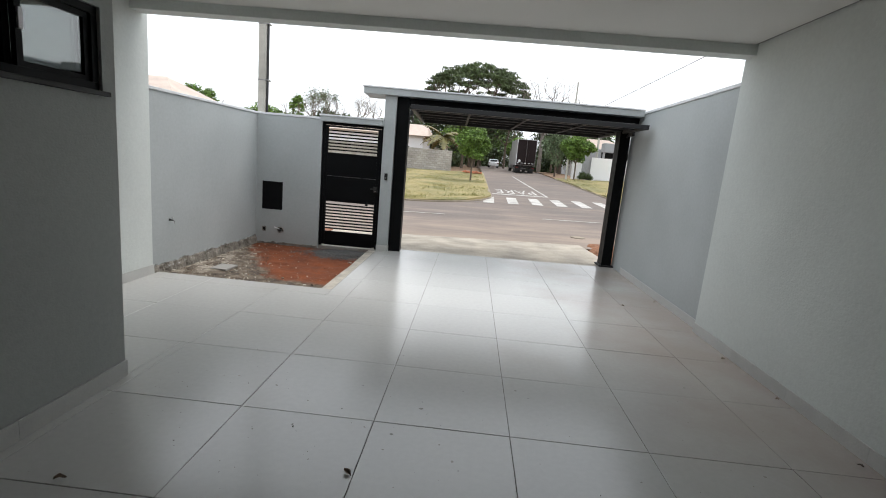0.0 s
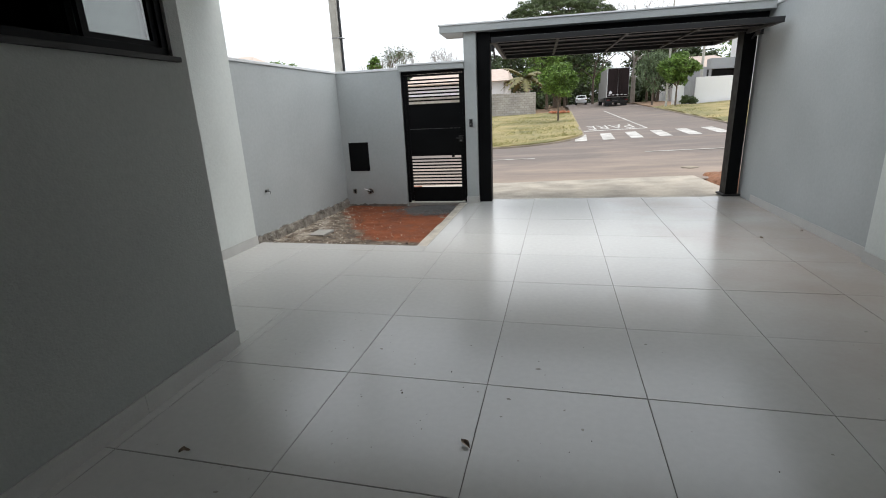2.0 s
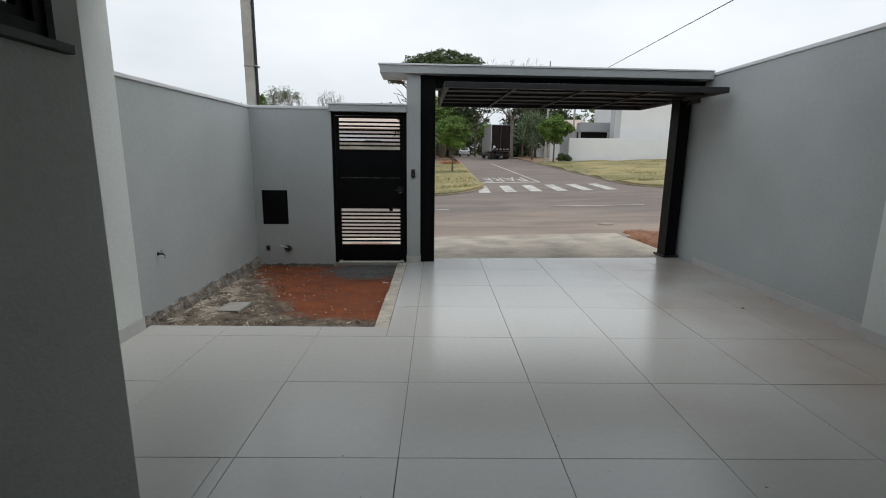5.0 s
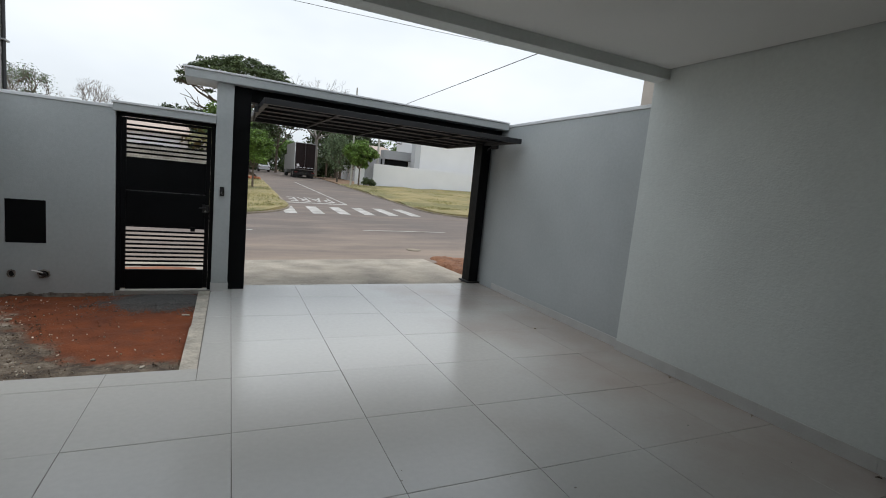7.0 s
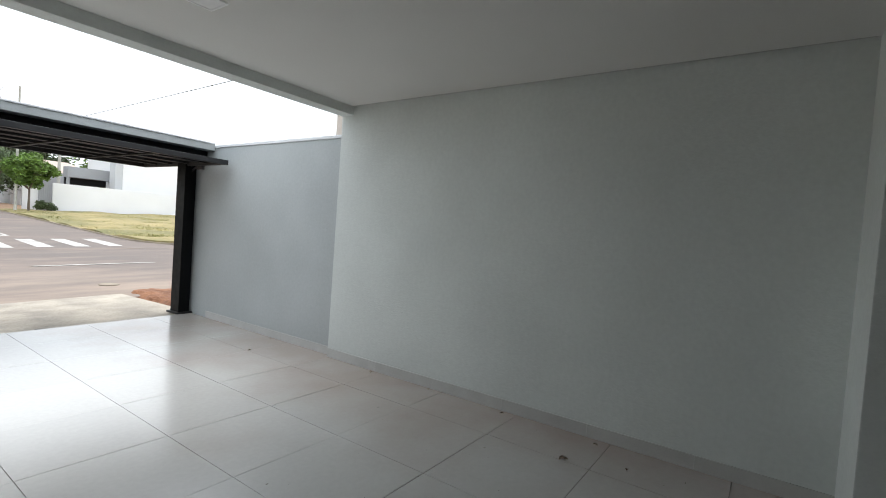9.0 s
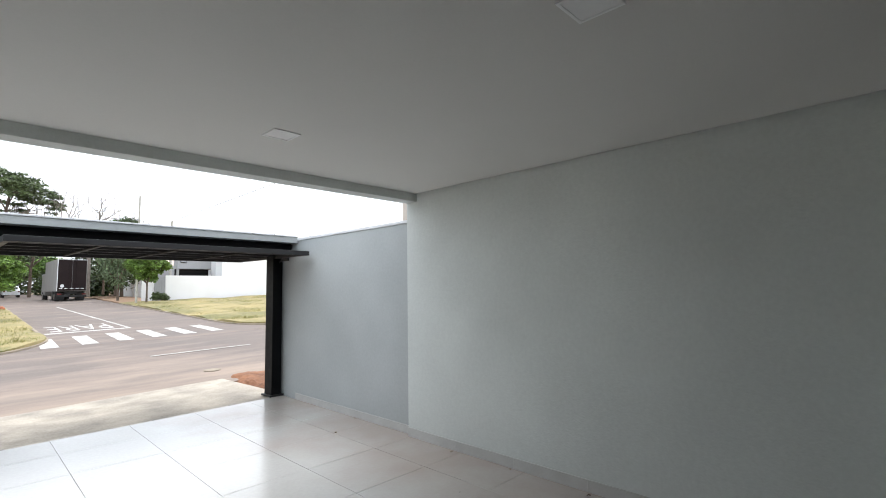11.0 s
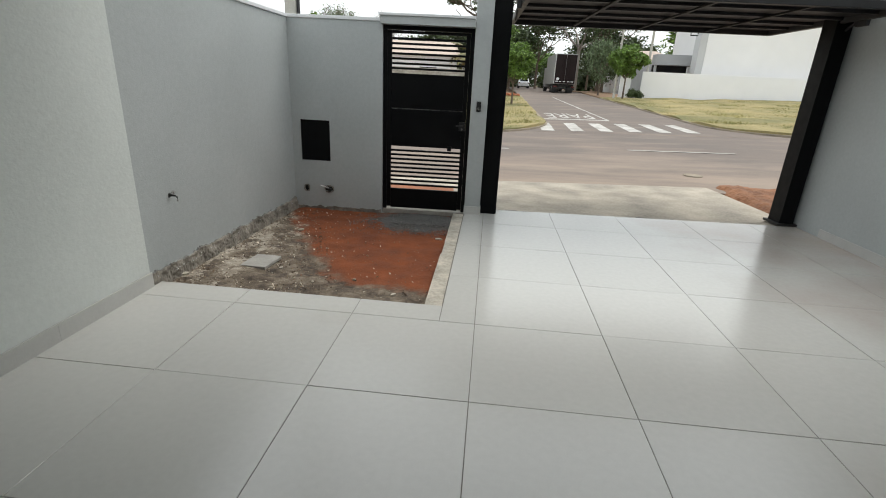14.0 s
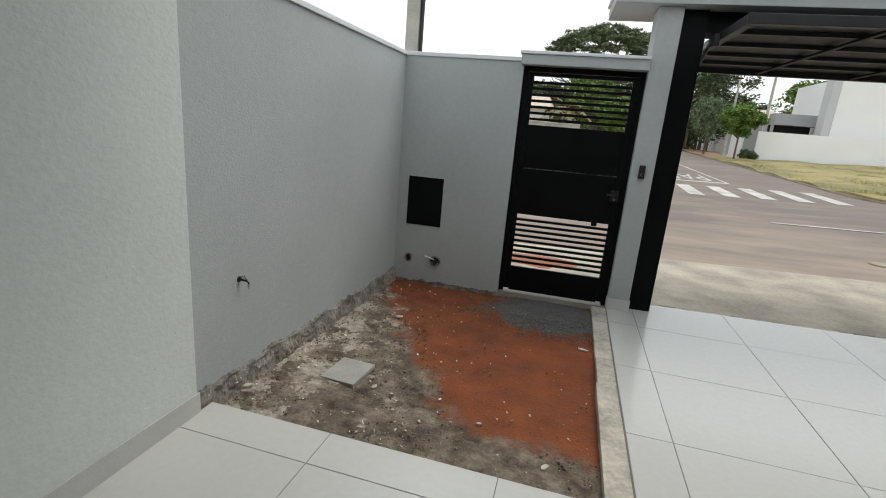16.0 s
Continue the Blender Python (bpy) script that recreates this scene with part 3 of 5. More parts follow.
# ---- garage door, swung up flat ----
door = thing("garage_door", "black steel up-and-over garage door, swung open overhead", "garage door", m=FRONT)
DU0, DU1, DV0, DV1, DZ = 0.50, 4.13, -0.64, 1.80, 2.365
part("skin", boxes((DU0 + 0.02, DU1 - 0.02, DV0 + 0.02, DV1 - 0.02, DZ + 0.052, DZ + 0.06)), BLACK_MATT, door, "dark grey sheet steel skin")
for v0, v1 in ((DV0, DV0 + 0.06), (DV1 - 0.06, DV1)):
    part("edge_rail", boxes((DU0, DU1, v0, v1, DZ - 0.01, DZ + 0.06), bevel=0.005), RIB, door)
for u0 in (DU0, DU1 - 0.06):
    part("side_rail", boxes((u0, u0 + 0.06, DV0 + 0.06, DV1 - 0.06, DZ - 0.01, DZ + 0.06), bevel=0.005), RIB, door)
for k in range(1, 5):
    v = DV0 + (DV1 - DV0) * k / 5
    part("rib", boxes((DU0 + 0.06, DU1 - 0.06, v - 0.02, v + 0.02, DZ + 0.018, DZ + 0.052), bevel=0.004), RIB, door)
for k in (1, 2, 3):
    u = DU0 + (DU1 - DU0) * k / 4
    part("cross_bar", boxes((u - 0.02, u + 0.02, DV0 + 0.06, DV1 - 0.06, DZ + 0.0, DZ + 0.02), bevel=0.004), BLACK, door)
for u, s in ((DU0 - 0.03, 0.30), (DU1 + 0.03, 0.46)):
    bm = bmesh.new()
    tube(bm, [(u, s - 0.30, DZ + 0.02), (u, s - 0.15, DZ - 0.05), (u, s, 2.24)], 0.016, sides=6)
    part("hinge_arm", bm, RIB, door)
    part("bracket", boxes((u - 0.02, u + 0.02, s - 0.40, s - 0.24, DZ - 0.06, DZ + 0.03), bevel=0.004), RIB, door)
for u in (1.2, 3.05):
    bm = bmesh.new()
    tube(bm, [(u, DV1 - 0.02, DZ - 0.012), (u, DV1 - 0.02, DZ - 0.045), (u + 0.10, DV1 - 0.02, DZ - 0.045), (u + 0.10, DV1 - 0.02, DZ - 0.012)], 0.008, sides=6)
    part("handle", bm, BLACK_MATT, door)

# ---- pedestrian gate ----
gate = thing("gate", "closed black steel pedestrian gate with slatted panels", "gate", m=FRONT)
GU0, GU1 = -1.008, 0.019
part("frame_head", boxes((GU0, GU1, 0.03, 0.09, 2.055, 2.098), bevel=0.003), BLACK, gate)
for u in (GU0, GU1 - 0.045):
    part("frame_post", boxes((u, u + 0.045, 0.03, 0.09, 0.0, 2.055), bevel=0.003), BLACK, gate)
for u in (GU0 + 0.046, GU1 - 0.095):
    part("stile", boxes((u, u + 0.049, 0.035, 0.08, 0.03, 2.05), bevel=0.003), BLACK, gate)
L0, L1 = GU0 + 0.095, GU1 - 0.095
part("bottom_panel", boxes((L0, L1, 0.045, 0.075, 0.012, 0.255), bevel=0.003), BLACK, gate)
part("middle_panel", boxes((L0, L1, 0.045, 0.075, 0.775, 1.205), bevel=0.003), BLACK, gate)
part("middle_panel", boxes((L0, L1, 0.045, 0.075, 1.215, 1.60), bevel=0.003), BLACK, gate)
part("seam_rail", boxes((L0, L1, 0.052, 0.068, 1.205, 1.215)), CHROME, gate, "thin bright seam strip")
part("top_rail", boxes((L0, L1, 0.04, 0.078, 2.02, 2.05), bevel=0.003), BLACK, gate)
slat = finish(boxes((L0, L1, 0.048, 0.072, -0.0115, 0.0115), bevel=0.002), "slat", BLACK)
for z0, z1, n in ((0.255, 0.775, 10), (1.60, 2.02, 8)):
    for k in range(1, n):
        ob = new("slat", slat)
        ob.location.z = z0 + (z1 - z0) * k / n
        ob.parent = gate
lock = part("lock_plate", boxes((GU1 - 0.125, GU1 - 0.055, 0.022, 0.036, 0.99, 1.09), bevel=0.003), PLASTIC_BLACK, gate)
bm = bmesh.new()
tube(bm, [(GU1 - 0.09, 0.022, 1.05), (GU1 - 0.09, -0.02, 1.05), (GU1 - 0.16, -0.024, 1.05)], 0.010, sides=8)
part("lever", bm, BLACK_MATT, lock)
bm = bmesh.new()
tube(bm, [(GU1 - 0.09, 0.024, 1.01), (GU1 - 0.09, 0.008, 1.01)], 0.013, sides=12)
part("cylinder", bm, CHROME, lock, "bright lock cylinder")
part("bolt", boxes((GU1 - 0.25, GU1 - 0.20, 0.028, 0.046, 0.745, 0.80), bevel=0.004), BLACK, gate)
part("threshold", boxes((GU0, GU1, 0.02, 0.14, -0.06, -0.006), bevel=0.004), CONCRETE, gate, "pale concrete threshold")

# ---- fittings of the front wall ----
meter = thing("meter_box", "flush black meter box door set in the wall", "meter box", m=FRONT)
part("panel", boxes((U0, U1, 0.012, 0.04, 0.55, 1.03), bevel=0.003), BLACK, meter)
for a in ((U0 - 0.012, U1 + 0.012, 1.03, 1.042), (U0 - 0.012, U1 + 0.012, 0.538, 0.55)):
    part("trim", boxes((a[0], a[1], -0.003, 0.02, a[2], a[3])), PLASTER_GREY, meter)
for a in ((U0 - 0.012, U0), (U1, U1 + 0.012)):
    part("trim", boxes((a[0], a[1], -0.003, 0.02, 0.55, 1.03)), PLASTER_GREY, meter)


def pipe_hole(u, z, w, h, with_pipe):
    t = thing("pipe_hole", "ragged hole chiselled in the wall for a pipe", "hole", m=FRONT @ Matrix.Translation((u, 0, z)))
    bm = bmesh.new()
    rng = random.Random(int(u * 1000))
    ring = []
    for k in range(14):
        a = 2 * math.pi * k / 14
        s = 1 + rng.uniform(-0.25, 0.2)
        ring.append(bm.verts.new((math.cos(a) * w * s, -0.0045, math.sin(a) * h * s)))
    bm.faces.new(ring)
    r = bmesh.ops.extrude_face_region(bm, geom=bm.faces[:])
    bmesh.ops.translate(bm, vec=(0, 0.002, 0), verts=[g for g in r["geom"] if isinstance(g, bmesh.types.BMVert)])
    # Thin black disc on the uncut wall, painted as the shade inside the hole.
    part("hole_shade", bm, SHADE_BLACK, t)
    bm = bmesh.new()
    for k in range(20):
        a = 2 * math.pi * k / 20
        s = 1.05 + rng.uniform(0, 0.2)
        c = Vector((math.cos(a) * w * s, -0.005, math.sin(a) * h * s))
        bmesh.ops.create_icosphere(bm, subdivisions=1, radius=rng.uniform(0.006, 0.014), matrix=Matrix.Translation(c))
    part("broken_rim", bm, RUBBLE, t)
    if with_pipe:
        bm = bmesh.new()
        tube(bm, [(0.01, 0.0, -0.005), (0.012, -0.05, -0.005)], 0.022, sides=12)
        part("pipe_end", bm, PLASTIC_BLACK, t, "capped black plastic pipe end")
        bm = bmesh.new()
        tube(bm, [(-0.01, -0.004, 0.01), (-0.05, -0.035, 0.035), (-0.10, -0.03, 0.045)], 0.008, sides=6)
        part("conduit", bm, PLASTIC_WHITE, t, "grey flexible conduit")
    return t


pipe_hole(-1.95, 0.205, 0.028, 0.034, False)
pipe_hole(-1.67, 0.205, 0.045, 0.036, True)

switch = thing("intercom", "small dark doorbell box on the pillar", "doorbell", m=FRONT)
part("housing", boxes((0.085, 0.135, -0.052, -0.031, 1.22, 1.335), bevel=0.004), PLASTIC_BLACK, switch)
part("button", boxes((0.098, 0.122, -0.058, -0.051, 1.24, 1.27), bevel=0.002), CHROME, switch, "metal push button")
part("cover", boxes((0.094, 0.126, -0.058, -0.051, 1.285, 1.325), bevel=0.002), BLACK_MATT, switch)

tap = thing("garden_tap", "small chrome garden tap on the grey wall", "tap", m=Matrix.Translation((-3.753, 5.755, 0.60)) @ Matrix.Scale(0.72, 4))
bm = bmesh.new()
tube(bm, [(0, 0, 0), (0.07, 0, 0), (0.085, 0, -0.01), (0.09, 0, -0.045)], 0.011, 0.009, 10)
part("spout", bm, BLACK_MATT, tap)
bm = bmesh.new()
tube(bm, [(0, 0, 0), (0.006, 0, 0)], 0.026, 0.024, 16)
part("rosette", bm, BLACK_MATT, tap)
bm = bmesh.new()
tube(bm, [(0.055, 0, 0.005), (0.055, 0, 0.04)], 0.008, sides=8)
tube(bm, [(0.055, -0.03, 0.042), (0.055, 0.03, 0.042)], 0.007, sides=8)
part("handle", bm, STEEL, tap, "bright metal handle")
bm = bmesh.new()
tube(bm, [(0.089, 0, -0.034), (0.091, 0, -0.058)], 0.011, sides=10)
part("nozzle", bm, STEEL, tap, "bright metal nozzle")

# ---- window of the room ----
win = thing("window_1", "dark aluminium sliding window, one half slid open", "window", kind="structure")
XW = X_NEAR
for z0, z1 in ((WZ0, WZ0 + 0.045), (WZ1 - 0.045, WZ1)):
    part("window_frame", boxes((XW - 0.11, XW - 0.02, WY0, WY1, z0, z1), bevel=0.003), BLACK, win)
for y0 in (WY0, WY1 - 0.045):
    part("window_frame", boxes((XW - 0.11, XW - 0.02, y0, y0 + 0.045, WZ0 + 0.045, WZ1 - 0.045), bevel=0.003), BLACK, win)
MID = (WY0 + WY1) / 2
for y0, y1, dx in ((MID - 0.05, WY1 - 0.048, -0.085), (MID - 0.02, WY1 - 0.045, -0.05)):
    sash = part("sash", boxes((XW + dx - 0.014, XW + dx + 0.014, y0, y0 + 0.035, WZ0 + 0.045, WZ1 - 0.045), (XW + dx - 0.014, XW + dx + 0.014, y1 - 0.035, y1, WZ0 + 0.045, WZ1 - 0.045),
                              (XW + dx - 0.014, XW + dx + 0.014, y0 + 0.035, y1 - 0.035, WZ0 + 0.045, WZ0 + 0.075), (XW + dx - 0.014, XW + dx + 0.014, y0 + 0.035, y1 - 0.035, WZ1 - 0.075, WZ1 - 0.045)), BLACK, win)
    part("pane", boxes((XW + dx - 0.003, XW + dx + 0.003, y0 + 0.034, y1 - 0.034, WZ0 + 0.074, WZ1 - 0.074)), GLASS, sash)
part("latch", boxes((XW - 0.036, XW - 0.022, MID - 0.012, MID + 0.012, 2.06, 2.16), bevel=0.003), PLASTIC_WHITE, win, "white latch")
part("window_sill", boxes((XW - 0.10, XW + 0.03, WY0 - 0.03, WY1 + 0.03, WZ0 - 0.028, WZ0 - 0.001), bevel=0.004), BLACK_MATT, win, "dark stone sill")
# Added black sheet: the room's darkness is put into its colour.
solid("room_blackout", boxes((-3.0, -2.98, 1.2, 2.82, 0, 2.98)), SHADE_BLACK, "black sheet added behind the window as the darkness of the room", "wall", "structure")

# ---- ceiling lights, switched off ----
def ceiling_light(x, y):
    t = thing("ceiling_light", "square white recessed ceiling light, switched off", "ceiling light", (x, y, CEIL), "lights in the carport ceiling")
    part("frame", boxes((-0.105, 0.105, -0.105, -0.09, -0.008, 0), (-0.105, 0.105, 0.09, 0.105, -0.008, 0), (-0.105, -0.09, -0.09, 0.09, -0.008, 0), (0.09, 0.105, -0.09, 0.09, -0.008, 0)), PLASTIC_WHITE, t)
    part("diffuser", boxes((-0.09, 0.09, -0.09, 0.09, -0.005, -0.001)), PLASTIC_WHITE, t)
    return t


lamp = ceiling_light(0.28, 4.12)
copy_thing(lamp, Matrix.Translation((0.41, 1.67, CEIL)))
copy_thing(lamp, Matrix.Translation((-3.0, 4.15, CEIL)))

# ---- skirting ----
def skirting(name, x0, x1, y0, y1, h, pitch, along):
    s = thing(name, "grey porcelain skirting along the wall foot", "skirting", kind="structure")
    a0, a1 = (y0, y1) if along == "y" else (x0, x1)
    n = max(1, round((a1 - a0) / pitch))
    for i in range(n):
        p, q = a0 + (a1 - a0) * i / n, a0 + (a1 - a0) * (i + 1) / n - 0.002
        part("skirting_tile", boxes((x0, x1, p, q, 0.0005, h)) if along == "y" else boxes((p, q, y0, y1, 0.0005, h)), SKIRT, s)
    return s


skirting("baseboard_east", X_RIGHT - 0.012, X_RIGHT - 0.001, 0.55, 5.30, 0.105, 0.84, "y")
skirting("baseboard_east_front", 2.632, 2.644, 5.302, 8.2, 0.10, 0.84, "y")
skirting("baseboard_near", X_NEAR + 0.001, X_NEAR + 0.012, -0.89, 2.97, 0.11, 0.84, "y")
skirting("baseboard_near_return", -3.70, X_NEAR + 0.011, 2.971, 2.982, 0.11, 0.84, "x")
skirting("baseboard_west", X_LEFT + 0.001, X_LEFT + 0.012, 2.995, 5.39, 0.11, 0.84, "y")
skirting("baseboard_east_return", 1.938, 1.949, -0.89, 0.55, 0.105, 0.84, "y")

# dry leaves on the floor: x, y, turn, length
LEAVES = [(-0.53, 2.245, -35, 0.055), (-1.82, 1.97, 30, 0.05), (2.5, 4.5, 20, 0.05), (2.03, 2.12, -40, 0.075), (2.5, 2.88, 120, 0.035), (2.04, 6.07, 0, 0.035), (1.36, 1.3, 60, 0.06), (1.5, 1.22, 10, 0.05), (1.88, 1.3, 80, 0.05), (1.62, 1.18, 140, 0.06), (2.2, 1.72, 25, 0.045), (2.46, 2.02, 70, 0.04), (2.52, 3.72, 15, 0.035), (2.56, 6.4, 40, 0.05)]

# ---- yard: soil bed, kerb strip, rough footing ----
SX0, SX1, SY0 = -3.76, -1.71, 5.485


def front_y(x):
    return 8.12 + 0.04 * (x + 1.6)


bm = bmesh.new()
nx, ny = 64, 80
grid = []
for j in range(ny + 1):
    row = []
    for i in range(nx + 1):
        x = SX0 + (SX1 - SX0) * i / nx
        y = SY0 + (front_y(x) + 0.01 - SY0) * j / ny
        z = -0.055 + 0.022 * noise.noise((x * 1.6, y * 1.6, 0.3)) + 0.012 * noise.noise((x * 6, y * 6, 1.3)) + 0.007 * noise.noise((x * 17, y * 17, 2.3))
        z += 0.03 * math.exp(-((x + 2.0) ** 2 / 0.16 + (y - 7.78) ** 2 / 0.07))
        row.append(bm.verts.new((x, y, z)))
    grid.append(row)
for a, b in zip(grid, grid[1:]):
    for i in range(nx):
        bm.faces.new((a[i], a[i + 1], b[i + 1], b[i]))
solid("soil_bed", bm, YARD_SOIL, "bare red earth with grey mortar dust, not yet planted", "soil", "structure", smooth=True)


ball_bm = bmesh.new()
bmesh.ops.create_icosphere(ball_bm, subdivisions=1, radius=1.0)
ball_bm.verts.index_update()
STONE_VERTS = [v.co.copy() for v in ball_bm.verts]
STONE_FACES = [tuple(v.index for v in f.verts) for f in ball_bm.faces]
ball_bm.free()


def pebbles(name, n, area, r0, r1, mat, label, seed, z=-0.045, dens=None, flat=1.0):
    """Many angular stones strewn over an area; dens(x, y): how likely one lies there."""
    rng = random.Random(seed)
    verts, faces = [], []
    k = 0
    while k < n:
        x, y = rng.uniform(area[0], area[1]), rng.uniform(area[2], area[3])
        if dens and rng.random() > dens(x, y):
            continue
        k += 1
        r = r0 + (r1 - r0) * rng.random() ** 3
        turn = Euler((rng.gauss(0, 0.5), rng.gauss(0, 0.5), rng.uniform(0, 6))).to_matrix()
        sy, sz = rng.uniform(0.5, 1), rng.uniform(0.4, 0.8) * flat
        base, c = len(verts), Vector((x, y, z + r * 0.4))
        for v in STONE_VERTS:
            j = r * rng.uniform(0.75, 1.15)
            verts.append(c + turn @ Vector((v.x * j, v.y * j * sy, v.z * j * sz)))
        faces += [tuple(i + base for i in f) for f in STONE_FACES]
    me = bpy.data.meshes.new(name)
    me.from_pydata(verts, [], faces)
    me.materials.append(mat)
    return tagged(new(name, me), label, "rubble", kind="stuff")


pebbles("pale_rubble_chips", 480, (-3.7, -1.75, 5.52, 7.9), 0.0025, 0.014, material("pale_chips", (0.68, 0.61, 0.51), 0.9, vary=0.3, scale=20, island=0.3),
        "pale mortar crumbs and stone chips on the soil", 4, dens=lambda x, y: 0.05 + 0.95 * (math.exp(-(y - 5.5) / 0.35) + max(0, -2.5 - x)) / 1.5, flat=0.6)
pebbles("gravel_heap", 3600, (-2.85, -1.72, 7.1, 8.08), 0.003, 0.010, material("dark_gravel", (0.15, 0.142, 0.135), 0.9, vary=0.4, scale=30, island=0.4),
        "small heap of dark gravel beside the gate", 5, z=-0.04, dens=lambda x, y: math.exp(-((x + 2.08) ** 2 / 0.34 + (y - 7.72) ** 2 / 0.13)) * (0.1 + 0.9 * max(0, min(1, 0.5 + 2.5 * noise.noise((x * 5, y * 5, 0))))))
pebbles("red_clods", 60, (-3.0, -1.75, 5.8, 7.9), 0.004, 0.012, SOIL_RED, "small clods of red earth on the soil", 6, z=-0.05)

pebbles("builders_debris", 2600, (-3.72, -1.72, 5.5, 7.95), 0.003, 0.010, material("brown_debris", (0.17, 0.12, 0.085), 0.95, vary=0.5, scale=30, island=0.6),
        "fine brown and grey builders' debris on the soil", 18, z=-0.05, dens=lambda x, y: 1.0 if x < -2.45 - 0.42 * (y - 5.75) or y < 5.8 else 0.12)


def shard(x, y, length, width, turn, mat, label):
    """A flat broken piece with an uneven outline."""
    rng = random.Random(int(x * -1000 + y * 77))
    bm = bmesh.new()
    ring_ = [bm.verts.new((math.cos(a) * length * rng.uniform(0.75, 1.1), math.sin(a) * width * rng.uniform(0.7, 1.15), 0)) for a in [2 * math.pi * k / 9 for k in range(9)]]
    bm.faces.new(ring_)
    r = bmesh.ops.extrude_face_region(bm, geom=bm.faces[:])
    bmesh.ops.translate(bm, vec=(0, 0, 0.012), verts=[g for g in r["geom"] if isinstance(g, bmesh.types.BMVert)])
    return solid("mortar_shard", bm, mat, label, "rubble", group="broken pieces on the soil", m=pose(x, y, -0.045, 4, -3, turn))


for sx, sy, sl, sw, st in ((-3.27, 7.10, 0.045, 0.025, 10), (-3.70, 5.74, 0.05, 0.022, 30), (-1.79, 7.13, 0.06, 0.02, -20), (-3.02, 6.02, 0.03, 0.02, 70), (-2.35, 5.9, 0.022, 0.014, 15), (-1.98, 5.68, 0.035, 0.018, 50)):
    shard(sx, sy, sl * 0.75, sw * 0.75, st, CONCRETE_PALE, "flat pale broken mortar piece lying on the soil")
pebbles("plaster_crumbs", 60, (-3.735, -3.66, 5.45, 8.0), 0.003, 0.009, COPING, "white plaster crumbs on the rough footing", 19, z=0.045)

bm = bmesh.new()
cuts = spread(SY0, 8.1, 7)
rng = random.Random(8)
for a, b in zip(cuts, cuts[1:]):
    box(bm, SX1 + rng.uniform(-0.006, 0.004), -1.585, a, b + 0.002, -0.12, -0.006 + rng.uniform(-0.006, 0.0), bevel=0.004)
solid("kerb_strip", bm, CONCRETE_PALE, "rough pale concrete strip edging the soil bed", "edging", "structure")

bm = bmesh.new()


def footing(p0, p1, out, n, top, depth, seed):
    """A ragged ledge of raw concrete from p0 to p1; out: the way it stands out from the wall."""
    p0, p1, out = Vector(p0), Vector(p1), Vector(out)
    prev_ring = None
    for i in range(n + 1):
        c = p0.lerp(p1, i / n)
        run = c.y + c.x + seed
        edge_z = top + 0.028 * noise.noise((run * 5, 0, seed)) + 0.018 * noise.noise((run * 16, 1, seed)) + 0.009 * noise.noise((run * 45, 2, seed))
        ring_ = []
        for k in range(13):
            f = k / 12
            z = -0.11 + (edge_z + 0.11) * min(1, f * 1.1)
            q = Vector((c.x, c.y, z))
            o = depth * (1.25 - 0.8 * f) + 0.016 * noise.noise(q * 17) + 0.010 * noise.noise(q * 42) + 0.006 * noise.noise(q * 90)
            ring_.append(bm.verts.new(Vector((c.x, c.y, z)) + out * (max(0.004, o) if f < 0.95 else -0.02)))
        if prev_ring:
            for k in range(12):
                bm.faces.new((prev_ring[k], ring_[k], ring_[k + 1], prev_ring[k + 1]))
        prev_ring = ring_


footing((-3.758, 5.40, 0), (-3.70, 8.02, 0), (1, 0, 0), 300, 0.07, 0.04, 0.0)
footing((-3.70, front_y(-3.7), 0), (-2.62, front_y(-2.62), 0), (0, -1, 0), 70, -0.02, 0.010, 5.0)
solid("rough_footing", bm, material("raw_footing_concrete", (0.20, 0.175, 0.145), 0.95, vary=0.55, scale=7, fine=45, bump=0.9, bump_scale=40, color2=(0.36, 0.325, 0.28)), "rough unplastered footing along the wall foot", "footing", "structure")

# broken lower edge of the plaster, along the top of the footing
bm = bmesh.new()
prev = None
for i in range(301):
    f = i / 300
    c = Vector((-3.758, 5.40, 0)).lerp(Vector((-3.70, 8.02, 0)), f)
    run = c.y + c.x
    z = 0.07 + 0.028 * noise.noise((run * 5, 0, 0)) + 0.018 * noise.noise((run * 16, 1, 0)) + 0.009 * noise.noise((run * 45, 2, 0))
    o = 0.008 + 0.012 * noise.noise((run * 9, 4, 0)) + 0.005 * noise.noise((run * 22, 3, 0))
    h = max(0.0008, 0.004 + 0.012 * noise.noise((run * 9, 4, 0)) + 0.006 * noise.noise((run * 50, 5, 0)))
    ring = [bm.verts.new((c.x - 0.02, c.y, z + h + 0.004)), bm.verts.new((c.x + o * 0.5, c.y, z + h)), bm.verts.new((c.x + o, c.y, z)), bm.verts.new((c.x + o, c.y, z - h)), bm.verts.new((c.x - 0.02, c.y, z - h))]
    if prev:
        for k in range(4):
            bm.faces.new((prev[k], prev[k + 1], ring[k + 1], ring[k]))
    prev = ring
# Grey cement, coloured darker to paint the shadow line on top of the ledge.
solid("plaster_edge", bm, material("cement_edge_shadow", (0.15, 0.15, 0.145), 0.95, vary=0.5, scale=14, fine=60, bump=0.6, color2=(0.34, 0.335, 0.32)), "broken grey cement edge, darkened as the shadow line under the wall plaster", "plaster edge", "structure")

COVER = material("cover_concrete", (0.36, 0.345, 0.32), 0.9, vary=0.15, scale=8, fine=60, bump=0.3, bump_scale=60)
cover = thing("inspection_cover", "square pale concrete inspection cover lying in the soil", "cover", m=pose(-3.24, 6.11, -0.05, 1.5, -2, -6))
part("lid", boxes((-0.118, 0.118, -0.135, 0.135, 0, 0.028), bevel=0.005), COVER, cover)

